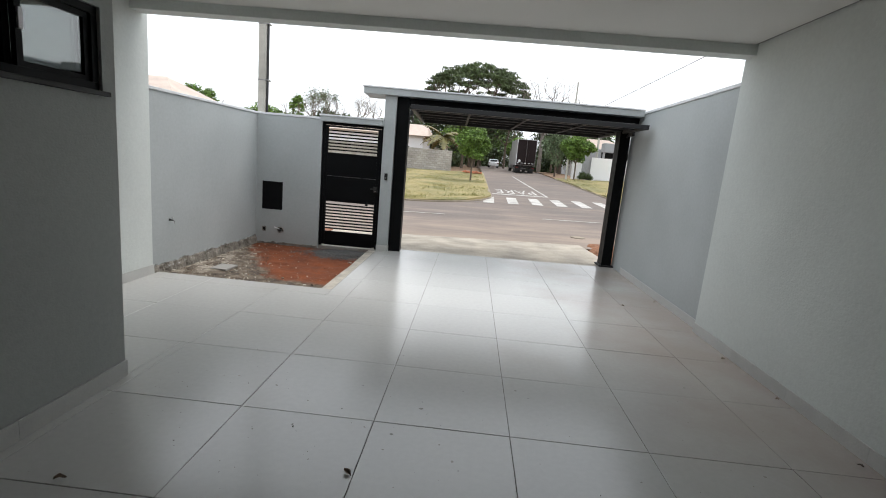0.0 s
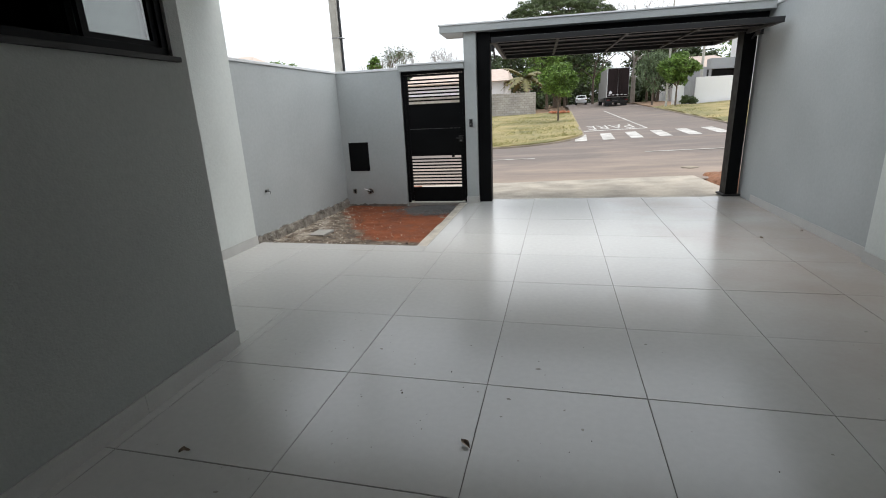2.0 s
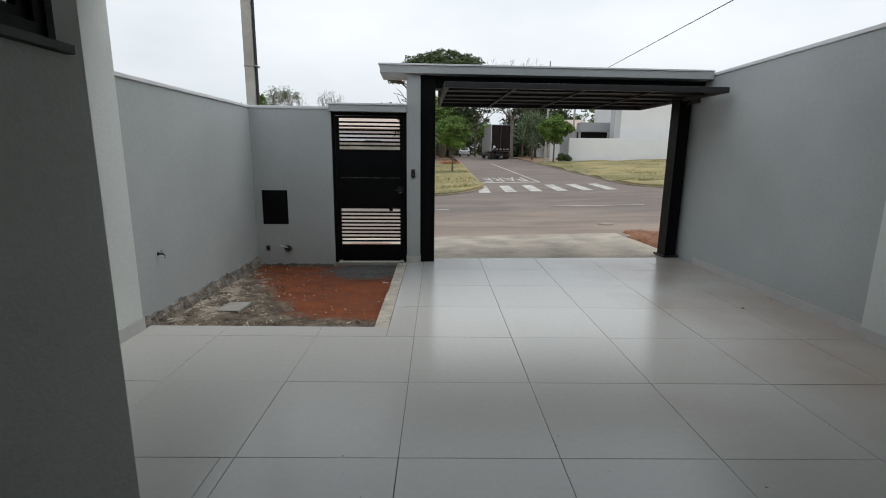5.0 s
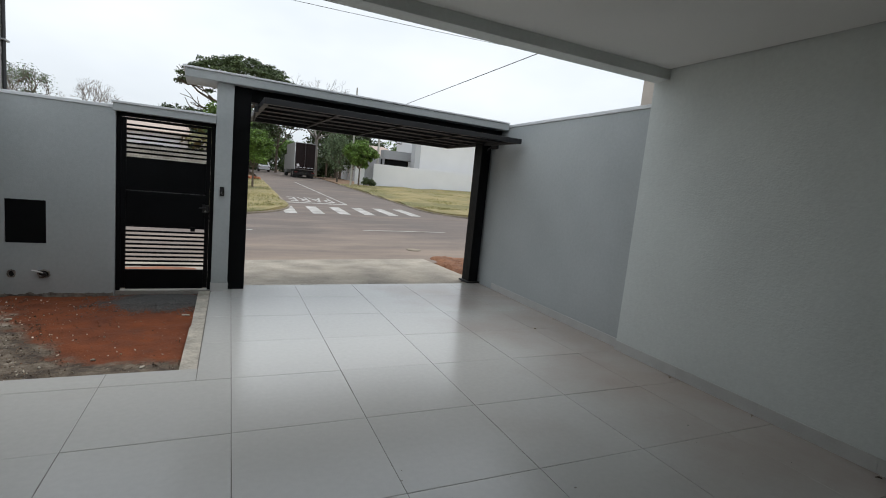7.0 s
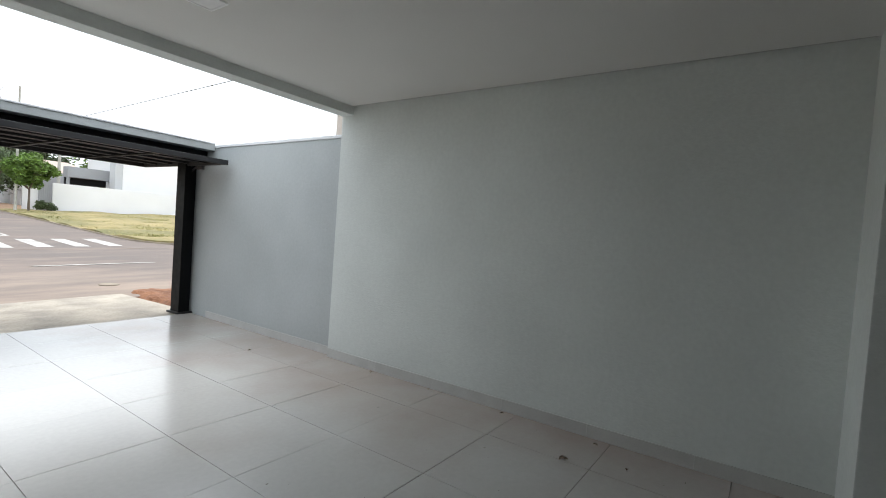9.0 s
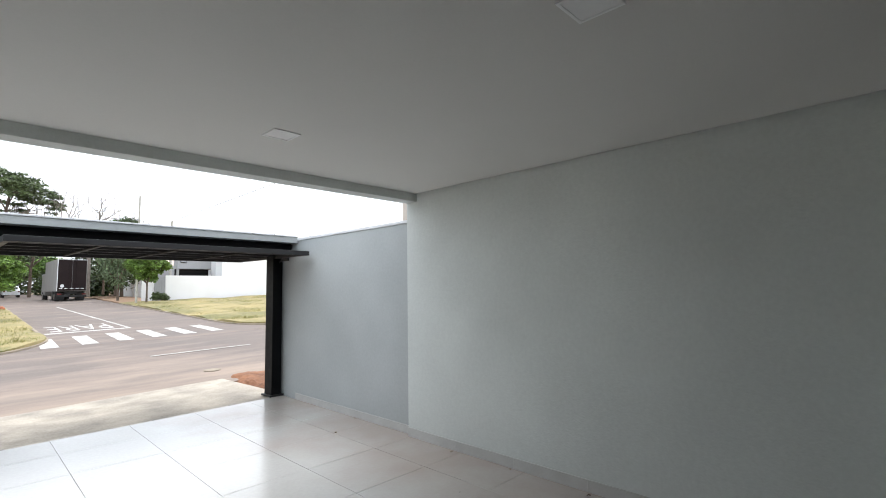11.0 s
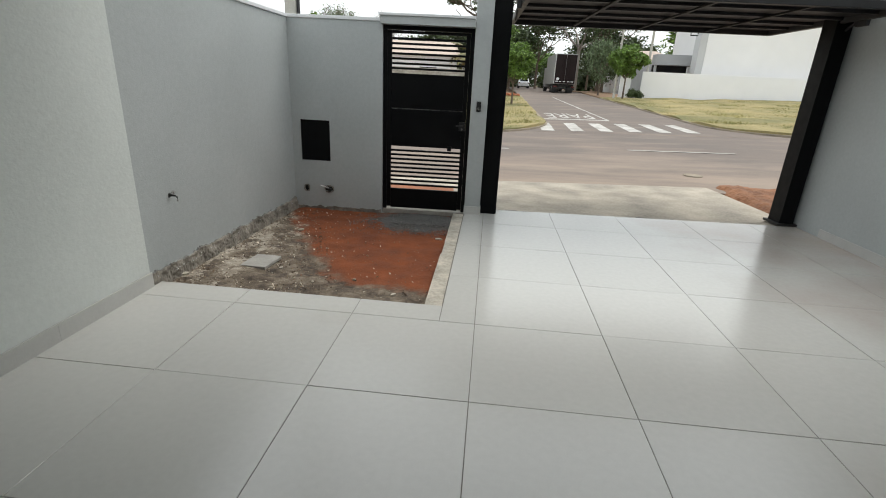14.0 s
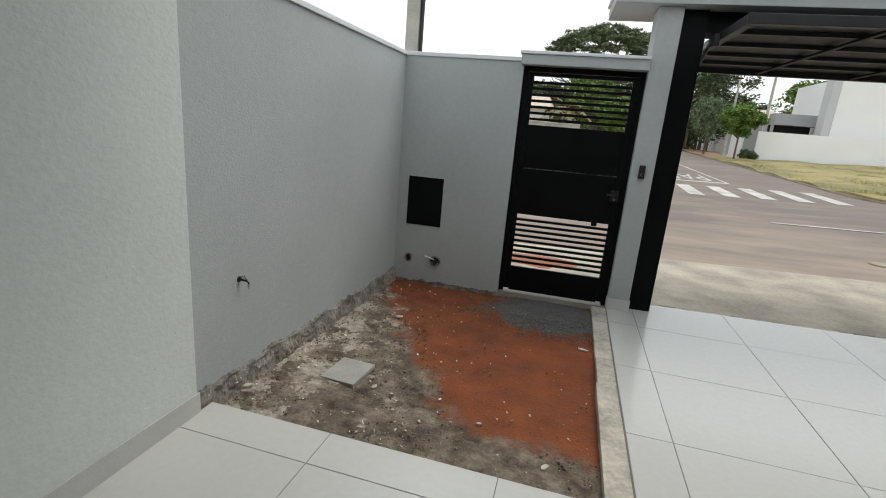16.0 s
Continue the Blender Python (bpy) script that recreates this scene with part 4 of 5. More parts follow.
# ---- litter on the tiles ----
def dry_leaf(x, y, turn, size, seed):
    rng = random.Random(seed)
    bm = bmesh.new()
    left, right, mid = [], [], []
    for i in range(7):
        s = i / 6
        w = math.sin(math.pi * min(1, s * 0.93 + 0.05)) * 0.28 * size
        z = 0.004 + 0.012 * math.sin(s * 3 + rng.random()) * size / 0.07
        mid.append(bm.verts.new(((s - 0.5) * size, 0, max(0.001, z - 0.004))))
        left.append(bm.verts.new(((s - 0.5) * size, w * rng.uniform(0.7, 1.1), max(0.001, z + 0.008))))
        right.append(bm.verts.new(((s - 0.5) * size, -w * rng.uniform(0.7, 1.1), max(0.001, z + 0.005))))
    for i in range(6):
        bm.faces.new((mid[i], mid[i + 1], left[i + 1], left[i]))
        bm.faces.new((right[i], right[i + 1], mid[i + 1], mid[i]))
    return solid("dry_leaf", bm, DRY_LEAF, "curled brown dry leaf on the tiled floor", "leaf", group="dry leaves on the floor", m=pose(x, y, 0.001, 0, 0, turn))


for k, (x, y, a, s) in enumerate(LEAVES):
    dry_leaf(x, y, a, s, k)
pebbles("floor_grit", 70, (-2.1, 2.4, 0.4, 3.4), 0.002, 0.008, material("dark_grit", (0.07, 0.055, 0.045), 0.9, vary=0.4, scale=30, island=0.4), "dark grit and crumbs scattered on the tiles", 12, z=0.0)

def flecks(n, seed):
    rng = random.Random(seed)
    bm = bmesh.new()
    for _ in range(n):
        x, y = rng.uniform(-2.0, 2.2), 1.2 + 2.6 * rng.random()
        r, k = 0.003 + 0.009 * rng.random() ** 3, rng.randint(6, 9)
        ring_ = []
        st = rng.uniform(0.6, 1.6)
        for i in range(k):
            a = 2 * math.pi * i / k
            q = r * rng.uniform(0.55, 1.2)
            ring_.append(bm.verts.new((x + math.cos(a) * q * st, y + math.sin(a) * q, 0.0008)))
        bm.faces.new(ring_)
    return solid("mud_flecks", bm, material("dried_mud", (0.27, 0.25, 0.225), 0.9, vary=0.3, scale=30, bump=0, island=0.25), "small dried mud flecks on the pale tiles", "dirt", "stuff")


flecks(110, 14)

# crumbled mortar along the joint between tiles and driveway
rng = random.Random(16)
bm = bmesh.new()
x = -1.35
while x < 2.45:
    d = rng.uniform(0.03, 0.16)
    yy = front_y(x) + 0.26 + 0.02 * (x + 1.6)
    box(bm, x, x + d, yy + rng.uniform(0.0, 0.008), yy + rng.uniform(0.018, 0.05), -0.05, -0.012 + rng.uniform(0, 0.012), bevel=0.003)
    x += d * rng.uniform(0.9, 1.3)
solid("threshold_mortar", bm, RUBBLE, "crumbling mortar joint between tiles and driveway", "joint", "structure")

# ---- street things ----
def on_land(x, y):
    return Vector((x, y, land(x, y)))


def marking(name, label, quads, kind="structure"):
    bm = bmesh.new()
    for (x0, x1, y0, y1, sk) in quads:
        n = 6
        rows = []
        for j in range(n + 1):
            yy = y0 + (y1 - y0) * j / n
            rows.append([bm.verts.new((x + sk * (yy - y0), yy, land(x, yy) + 0.012)) for x in (x0, x1)])
        for a, b in zip(rows, rows[1:]):
            bm.faces.new((a[0], a[1], b[1], b[0]))
    return solid(name, bm, ROAD_PAINT, label, "road marking", kind)


for k in range(6):
    x0 = 0.52 + 1.06 * k
    marking("crosswalk_bar", "worn white zebra crossing bar on the asphalt", [(x0, x0 + 0.46, 20.2 + 0.12 * k, 23.3 + 0.12 * k, 0.04)])
marking("stop_line", "worn white stop line on the asphalt", [(1.1, 4.0, 25.05, 25.4, 0)])
marking("centre_line", "faded white centre line of the side road", [(3.9, 4.02, 25.4, 44, -0.02)])
marking("lane_dash", "faded white lane line of the cross street", [(2.4, 5.2, 15.75, 15.87, 0), ])
marking("lane_dash", "faded white lane line of the cross street", [(-2.6, -0.8, 15.3, 15.4, 0)])

txt = bpy.data.curves.new("stop_word", "FONT")
txt.body, txt.align_x, txt.size = "PARE", "CENTER", 1.0
txt_ob = bpy.data.objects.new("stop_word_source", txt)
scene.collection.objects.link(txt_ob)
bpy.context.view_layer.update()
txt_me = bpy.data.meshes.new_from_object(txt_ob.evaluated_get(bpy.context.evaluated_depsgraph_get()))
bpy.data.objects.remove(txt_ob)
xs = [v.co.x for v in txt_me.vertices]
wide, high = max(xs) - min(xs), max(v.co.y for v in txt_me.vertices)
x_mid = (max(xs) + min(xs)) / 2
for v in txt_me.vertices:
    X, Y = 2.45 - (v.co.x - x_mid) * 2.2 / wide, 28.3 - v.co.y * 2.45 / high
    v.co = (X, Y, land(X, Y) + 0.012)
txt_me.materials.append(ROAD_PAINT)
tagged(new("stop_word", txt_me), "worn white word PARE painted on the asphalt", "road marking", kind="structure")

# bank of red earth beside the driveway, with a crumbled edge
bm = bmesh.new()
for j in range(57):
    row = []
    for i in range(65):
        x, y = 2.62 + 5.2 * i / 64, 8.95 + 3.6 * j / 56
        rag = 0.16 * noise.noise((x * 1.7, y * 1.7, 4)) + 0.07 * noise.noise((x * 6, y * 6, 5))
        side = min(x - (2.84 - 0.05 * (y - 9.5)), 11.45 - y, 7.7 - x) + rag
        f = max(0.0, min(1.0, side / 0.16))
        lumps = 0.05 * noise.noise((x * 2.2, y * 2.2, 1)) + 0.028 * noise.noise((x * 8, y * 8, 1)) + 0.012 * noise.noise((x * 22, y * 22, 1))
        row.append(bm.verts.new((x, y, land(x, min(y, 12.2)) - 0.07 + (0.125 + 0.8 * lumps) * f ** 0.7)))
    if j:
        for i in range(64):
            bm.faces.new((prev[i], prev[i + 1], row[i + 1], row[i]))
    prev = row
solid("earth_bank", bm, material("heaped_red_earth", (0.21, 0.082, 0.035), 0.95, vary=0.4, scale=3, fine=22, bump=0.8, bump_scale=24, bump_dist=0.03, color2=(0.34, 0.16, 0.085)), "low bank of red earth beside the driveway", "earth", "stuff")
mh = thing("manhole_cover", "dark round manhole cover in the asphalt", "manhole cover", on_land(2.84, 12.45))
bm = bmesh.new()
bmesh.ops.create_cone(bm, cap_ends=True, segments=24, radius1=0.19, radius2=0.18, depth=0.03)
part("lid", bm, KERB, mh)

# utility pole at the plot corner
pole = thing("utility_pole", "slim weathered concrete service pole with a dark conduit", "pole", (-3.755, 8.36, -0.4))
bm = bmesh.new()
box(bm, -0.065, 0.065, -0.065, 0.065, 0, 7.2, bevel=0.012)
part("shaft", bm, POLE_CONCRETE, pole)
bm = bmesh.new()
tube(bm, [(0.085, -0.02, 0), (0.085, -0.02, 6.9)], 0.019, sides=8)
part("conduit", bm, CABLE, pole, "dark plastic conduit")
for z in (2.2, 3.1, 4.0, 4.9, 5.8):
    part("strap", boxes((-0.069, 0.107, -0.069, 0.069, z, z + 0.02), bevel=0.002), CHROME, pole, "metal strap")


def street_pole(x, y, h, r, name, label, mat, arm=False):
    p = thing(name, label, "pole", on_land(x, y) - Vector((0, 0, 0.1)))
    bm = bmesh.new()
    tube(bm, [(0, 0, 0), (0, 0, h * 0.5), (0, 0, h)], r, r * 0.65, 10)
    part("shaft", bm, mat, p)
    if arm:
        part("cross_arm", boxes((-0.9, 0.9, -0.05, 0.05, h - 0.7, h - 0.58), bevel=0.01), BARK, p)
        for u in (-0.8, 0, 0.8):
            bm = bmesh.new()
            tube(bm, [(u, 0, h - 0.58), (u, 0, h - 0.4)], 0.05, 0.03, 8)
            part("insulator", bm, GREY_PAINT, p)
    return p


street_pole(8.2, 43.0, 8.5, 0.09, "utility_pole", "grey round concrete utility pole beside the side road", POLE_CONCRETE)
street_pole(11.5, 46.6, 7.0, 0.13, "utility_pole", "grey round concrete utility pole beside the side road", POLE_CONCRETE)


def cable(p0, p1, sag, r, name="overhead_cable"):
    bm = bmesh.new()
    pts = []
    for i in range(17):
        s = i / 16
        p = Vector(p0).lerp(Vector(p1), s)
        p.z -= sag * 4 * s * (1 - s)
        pts.append(p)
    tube(bm, pts, r, sides=5)
    return solid(name, bm, CABLE, "thin black overhead cable against the sky", "cable", group="overhead cables")


street_pole(-30, 18.3, 8.6, 0.13, "utility_pole", "tall grey concrete utility pole along the cross street", POLE_CONCRETE, True)
street_pole(26, 18.3, 8.9, 0.13, "utility_pole", "tall grey concrete utility pole along the cross street", POLE_CONCRETE, True)
street_pole(10.1, 9.3, 7.9, 0.12, "utility_pole", "tall grey concrete utility pole along the cross street", POLE_CONCRETE)
cable((11.5, 46.6, 8.0), (10.1, 9.3, 7.6), 0.0, 0.02)
cable((-30, 18.25, 7.5), (26, 18.25, 8.3), 0.9, 0.008)
cable((-29.2, 18.3, 7.6), (26.8, 18.3, 8.4), 0.7, 0.007)


# ---- trees ----
def limb(bm, p, d, length, r, depth, rng, tips, spreadness=0.6, segs=4, bend=0.25, rise=0.1, shrink=0.72):
    pts = [p.copy()]
    q, dd = p.copy(), d.normalized()
    for _ in range(segs):
        dd = (dd + Vector((rng.uniform(-bend, bend), rng.uniform(-bend, bend), rng.uniform(-bend, bend) + rise))).normalized()
        q = q + dd * length / segs
        pts.append(q.copy())
    tube(bm, pts, r, r * 0.62, 6 if depth > 1 else 4)
    if depth <= 0:
        tips.append(q)
        return
    for k in range(rng.choice((2, 3, 3))):
        a = rng.uniform(0, 2 * math.pi)
        side = dd.orthogonal().normalized()
        side = Matrix.Rotation(a, 3, dd) @ side
        limb(bm, pts[-1] if k < 2 else pts[-2], dd + side * spreadness * rng.uniform(0.6, 1.3), length * shrink * rng.uniform(0.8, 1.1), r * 0.6, depth - 1, rng, tips, spreadness, segs, bend, rise, shrink)
    tips.append(q)


def leaf_cards(centres, n, radius, size, rng, flat=0.0, droop=0.0, squash=1.0):
    """Many small folded leaves round the centres."""
    verts, faces = [], []
    for _ in range(n):
        c = rng.choice(centres)
        v = Vector((rng.gauss(0, 1), rng.gauss(0, 1), rng.gauss(0, 1) * squash))
        v = v.normalized() * radius * rng.random() ** 0.45
        v.z *= squash
        p = c + v
        a = Vector((rng.gauss(0, 1), rng.gauss(0, 1), rng.gauss(0, 0.5) - droop)).normalized()
        b = Vector((rng.gauss(0, 1), rng.gauss(0, 1), rng.gauss(0, 1) + flat))
        b = a.cross(b).normalized()
        s = size * rng.uniform(0.6, 1.3)
        k = len(verts)
        up = a.cross(b) * s * 0.15
        verts += [p - a * s, p - b * s * 0.5 + up, p + a * s, p + b * s * 0.5 + up]
        faces += [(k, k + 1, k + 2), (k, k + 2, k + 3)]
    me = bpy.data.meshes.new("crown")
    me.from_pydata(verts, [], faces)
    return me


def tree(name, label, x, y, h, trunk_h, r, crown_w, leaf_mat, n_leaves, leaf, seed, clump=0.5, depth=3, spreadness=0.7, rise=0.1, droop=0.0, squash=0.8, lean=(0, 0), length=None, shrink=0.72, ball=None, flat=0.0, dome=None):
    rng = random.Random(seed)
    t = thing(name, label, "tree", on_land(x, y) - Vector((0, 0, 0.05)))
    bm = bmesh.new()
    tips = []
    base = [Vector((0, 0, 0)), Vector((lean[0] * 0.4, lean[1] * 0.4, trunk_h * 0.5)), Vector((lean[0], lean[1], trunk_h))]
    tube(bm, base, r, r * 0.7, 8)
    n = 4
    ln = length or (h - trunk_h) * 0.45
    for k in range(n):
        a = 2 * math.pi * (k + rng.random() * 0.6) / n
        limb(bm, base[-1], Vector((math.cos(a) * spreadness, math.sin(a) * spreadness, 0.75)), ln, r * 0.55, depth - 1, rng, tips, spreadness, 4, 0.22, rise, shrink)
    part("trunk", bm, BARK if n_leaves else TWIG, t)
    if n_leaves:
        if dome:
            cz, rx, rz = dome
            tips = []
            for _ in range(330):
                a, f = rng.uniform(0, 2 * math.pi), math.sqrt(rng.random())
                tips.append(Vector((math.cos(a) * rx * f, math.sin(a) * rx * f, cz + rz * math.sqrt(max(0, 1 - f * f)) * rng.uniform(0.45, 1.0) ** 0.6 + 0.5 * rng.uniform(-0.8, 0.2))))
        if ball:
            cz, rx, rz = ball
            for _ in range(34):
                a, zz = rng.uniform(0, 2 * math.pi), rng.uniform(-1, 1)
                rr = math.sqrt(1 - zz * zz) * rng.uniform(0.55, 0.95)
                tips.append(Vector((math.cos(a) * rr * rx, math.sin(a) * rr * rx, cz + zz * rz * rng.uniform(0.6, 0.95))))
            tips = [p for p in tips if (p.x / rx) ** 2 + (p.y / rx) ** 2 + ((p.z - cz) / rz) ** 2 < 1.2]
        me = leaf_cards(tips, n_leaves, clump, leaf, rng, flat=flat, droop=droop, squash=squash)
        me.materials.append(leaf_mat)
        ob = new("crown", me)
        ob.parent = t
    return t


tree("street_tree", "small round-crowned green tree on the grass", -0.15, 33.2, 3.6, 1.3, 0.07, 2, LEAF, 12000, 0.085, 21, clump=0.36, depth=3, ball=(2.6, 1.15, 1.15))
tree("street_tree", "small round-crowned green tree beside the road", 8.9, 43.0, 4.0, 1.6, 0.08, 2.6, LEAF, 15000, 0.10, 22, clump=0.40, depth=3, ball=(2.85, 1.42, 1.1))
tree("willow_tree", "grey-green tree with drooping foliage beside the truck", 8.1, 48.5, 4.6, 1.8, 0.10, 3, LEAF_WILLOW, 2600, 0.11, 23, clump=0.6, depth=3, droop=1.6, squash=1.3, ball=(2.9, 1.35, 1.5))
tree("umbrella_tree", "huge spreading tree with a broad domed crown", -0.4, 75.0, 16, 6.0, 0.6, 17, LEAF_CANOPY, 22000, 0.17, 24, clump=0.75, depth=4, spreadness=1.0, rise=0.06, squash=0.5, length=4.2, shrink=0.74, dome=(10.6, 7.7, 4.6))
tree("bare_tree", "leafless grey tree against the sky", 9.6, 72.0, 14.0, 5.2, 0.32, 5, TWIG, 0, 0.1, 25, depth=6, spreadness=0.8, length=3.4)
tree("bare_tree", "thin grey-green tree against the sky", -19.4, 60.0, 9, 3.2, 0.20, 5, LEAF_WILLOW, 1500, 0.1, 26, depth=6, spreadness=0.8, length=1.9)
tree("bare_tree", "leafless grey tree against the sky", -14.8, 61.0, 9, 3.6, 0.20, 5, TWIG, 0, 0.1, 27, depth=6, spreadness=0.8, length=1.9)
for k, (x, y, h, w) in enumerate([(0.4, 98, 10, 4.2), (4.2, 108, 6.5, 4), (-4, 90, 8, 4), (2.4, 115, 11, 5), (6, 120, 11, 5), (-1.5, 112, 10, 5), (-1.5, 60, 7.5, 3.0), (0.6, 68, 8.0, 3.2), (-6.5, 66, 7.5, 3.4), (1.2, 88, 8, 3.5), (12.5, 66, 6.3, 3.0), (16.5, 72, 6.8, 3.4), (20.5, 64, 7.6, 3.6), (24, 70, 8.6, 4),
                                  (13.0, 82, 9.5, 4), (8.2, 92, 5.5, 3), (-12, 68, 6.5, 3.4), (-20, 66, 6.5, 3.6), (-28, 64, 6.5, 3.8), (30, 66, 8, 4), (9.8, 55.5, 4.6, 1.9), (-36, 64, 7, 4), (38, 66, 8, 4)]):
    tree("street_tree", "dense dark green tree behind the houses", x, y, h, h * 0.3, 0.18, 5, LEAF_DARK if k % 3 else LEAF, 3400, 0.22, 40 + k, clump=0.9, depth=3, ball=(h * 0.62, w, h * 0.38))
for k, (x, y, h) in enumerate([(10.6, 62, 9.0), (4.8, 78, 10.5)]):
    tree("tall_tree", "tall thin-leaved tree with visible dark branches", x, y, h, h * 0.35, 0.20, 5, LEAF_DARK, 2600, 0.2, 70 + k, clump=0.9, depth=4, spreadness=0.75, length=2.6, squash=0.5)

rng = random.Random(90)
centres = []
for k in range(330):
    x = rng.uniform(-75, 75)
    centres.append(Vector((x, rng.uniform(100, 125), land(x, 110) + rng.uniform(0.0, 5.0 + 2.0 * noise.noise((x * 0.08, 0, 0))))))
for k in range(70):
    x = rng.choice((rng.uniform(-8, 1.2), rng.uniform(7.6, 16)))
    centres.append(Vector((x, rng.uniform(84, 97), land(x, 90) + rng.uniform(0, 2.8))))
for k in range(25):
    x = rng.uniform(0, 8)
    centres.append(Vector((x, rng.uniform(112, 118), land(x, 110) + rng.uniform(0, 4))))
me = leaf_cards(centres, 30000, 2.0, 0.42, rng, squash=0.8)
me.materials.append(LEAF_DARK)
tagged(new("far_woods", me), "dark line of trees along the far end of the street", "trees", kind="stuff")

palm = thing("palm_tree", "short palm tree with yellowing arched fronds", "palm", on_land(-3.4, 50))
bm = bmesh.new()
tube(bm, [(0, 0, -0.1), (0.05, 0, 1.7), (0.1, 0, 3.3)], 0.22, 0.15, 10)
part("trunk", bm, BARK, palm)
rng = random.Random(31)
for k in range(15):
    a = 2 * math.pi * k / 15 + rng.uniform(-0.2, 0.2)
    up = rng.uniform(0.2, 1.5)
    ln = rng.uniform(2.1, 2.8)
    verts, faces = [], []
    for i in range(19):
        s = i / 18
        c = Vector((0.1 + math.cos(a) * ln * s, math.sin(a) * ln * s, 3.3 + up * 1.5 * s - 1.9 * s * s * (1.1 - up * 0.3)))
        side = Vector((-math.sin(a), math.cos(a), 0))
        w = (0.62 if i % 2 else 0.2) * math.sin(math.pi * min(1, 0.12 + s * 0.85))
        verts += [c + side * w - Vector((0, 0, 0.5 * w)), c, c - side * w - Vector((0, 0, 0.5 * w))]
        if i:
            j = 3 * i
            faces += [(j - 3, j - 2, j + 1, j), (j - 2, j - 1, j + 2, j + 1)]
    me = bpy.data.meshes.new("frond")
    me.from_pydata(verts, [], faces)
    me.materials.append(LEAF_PALM)
    ob = new("frond", me)
    ob.parent = palm

tree("street_tree", "rounded green tree behind the neighbouring roof", -23.6, 40.0, 6.0, 2.4, 0.14, 4, LEAF, 5000, 0.12, 33, clump=0.5, ball=(4.9, 1.7, 1.3))
tree("street_tree", "slim young green tree above the front wall", -13.6, 36.0, 5.4, 2.6, 0.07, 1, LEAF, 1300, 0.10, 34, clump=0.3, ball=(4.4, 0.5, 1.1))

# ---- grass tufts ----
def tufts(name, n, x0, x1, y0, y1, ok, seed, h0=0.03, h1=0.12):
    rng = random.Random(seed)
    verts, faces = [], []
    while len(faces) < n:
        x, y = rng.uniform(x0, x1), y0 + (y1 - y0) * rng.random() ** 1.6
        if not ok(x, y):
            continue
        if noise.noise((x * 0.35, y * 0.35, seed)) < rng.uniform(-0.5, 0.25):
            continue
        z = land(x, y) + 0.08
        for _ in range(4):
            a, hh = rng.uniform(0, 6.3), rng.uniform(h0, h1)
            px, py = x + rng.gauss(0, 0.05), y + rng.gauss(0, 0.05)
            k = len(verts)
            verts += [(px - 0.012 * math.cos(a), py - 0.012 * math.sin(a), z), (px + 0.012 * math.cos(a), py + 0.012 * math.sin(a), z), (px + rng.gauss(0, 0.05), py + rng.gauss(0, 0.05), z + hh)]
            faces.append((k, k + 1, k + 2))
    me = bpy.data.meshes.new(name)
    me.from_pydata(verts, [], faces)
    me.materials.append(BLADE)
    return tagged(new(name, me), "dry yellow-green grass tufts on the plot", "grass", kind="stuff")


tufts("grass_west", 30000, -14, 0.9, 19.1, 45, lambda x, y: x < lot_left(0, y)[0] - 0.12 and y > 19.2, 2)
tufts("grass_east", 30000, 7.6, 24, 20.3, 44, lambda x, y: x > lot_right(0, y)[0] + 0.12 and y > 20.4, 3)

# ---- houses and walls across the street ----
bw = solid("block_wall", boxes((-18, 0, 0, 0.15, -0.6, 1.95), bevel=0.01), BLOCKS, "bare grey concrete block wall round a plot", "wall", m=pose(-2.15, 45.8, land(-2, 46), 0, 0, 0))
house = thing("house", "low white house with pale tiled roof behind the block wall", "house", (-10.5, 50, land(-9, 50)))
part("wall", boxes((-5.0, 5.0, 0.5, 8, -1, 3.35)), WHITE_PAINT, house)
bm = bmesh.new()
vs = [bm.verts.new(p) for p in ((-5.6, -0.2, 3.35), (5.6, -0.2, 3.35), (5.6, 8.6, 3.35), (-5.6, 8.6, 3.35), (-5.0, 4.2, 4.75), (5.0, 4.2, 4.75))]
for f in ((0, 1, 5, 4), (1, 2, 5), (2, 3, 4, 5), (3, 0, 4), (0, 3, 2, 1)):
    bm.faces.new([vs[i] for i in f])
part("roof", bm, ROOF, house, "pale clay roof tiles")
w = part("window", boxes((2.0, 3.6, 0.46, 0.5, 1.2, 2.2)), SHADE_BLACK, house)
part("window_frame", boxes((1.94, 2.0, 0.44, 0.5, 1.14, 2.26), (3.6, 3.66, 0.44, 0.5, 1.14, 2.26), (2.0, 3.6, 0.44, 0.5, 2.2, 2.26), (2.0, 3.6, 0.44, 0.5, 1.14, 1.2)), COPING, w)

GREY_PALE = material("pale_grey_paint", (0.56, 0.57, 0.58), 0.85, vary=0.05, scale=0.6, fine=20, bump=0.1)
wb = thing("white_house", "modern white house with blank boundary walls", "house", (0, 45.0, 1.2))
part("boundary_wall", boxes((10.75, 30, 0, 0.18, -0.9, 2.0), bevel=0.01), WHITE_PAINT, wb)
part("gable_wall", boxes((15.72, 30, 1.2, 9, -0.9, 6.2), bevel=0.01), WHITE_PAINT, wb)
part("corner_pier", boxes((15.17, 15.72, 1.25, 2.4, -0.9, 6.2), bevel=0.01), GREY_PALE, wb, "pale grey corner pier")
bal = part("balcony", boxes((12.5, 15.6, 3.0, 4.2, 2.72, 3.58), bevel=0.01), GREY_PAINT, wb, "grey rendered balcony front")
# Solid black box that paints the shade below the balcony.
part("balcony_shade", boxes((12.6, 15.5, 4.0, 4.3, 1.0, 2.72)), SHADE_BLACK, bal)
part("column", boxes((12.5, 12.68, 3.2, 3.4, -0.5, 2.72)), GREY_PAINT, wb)
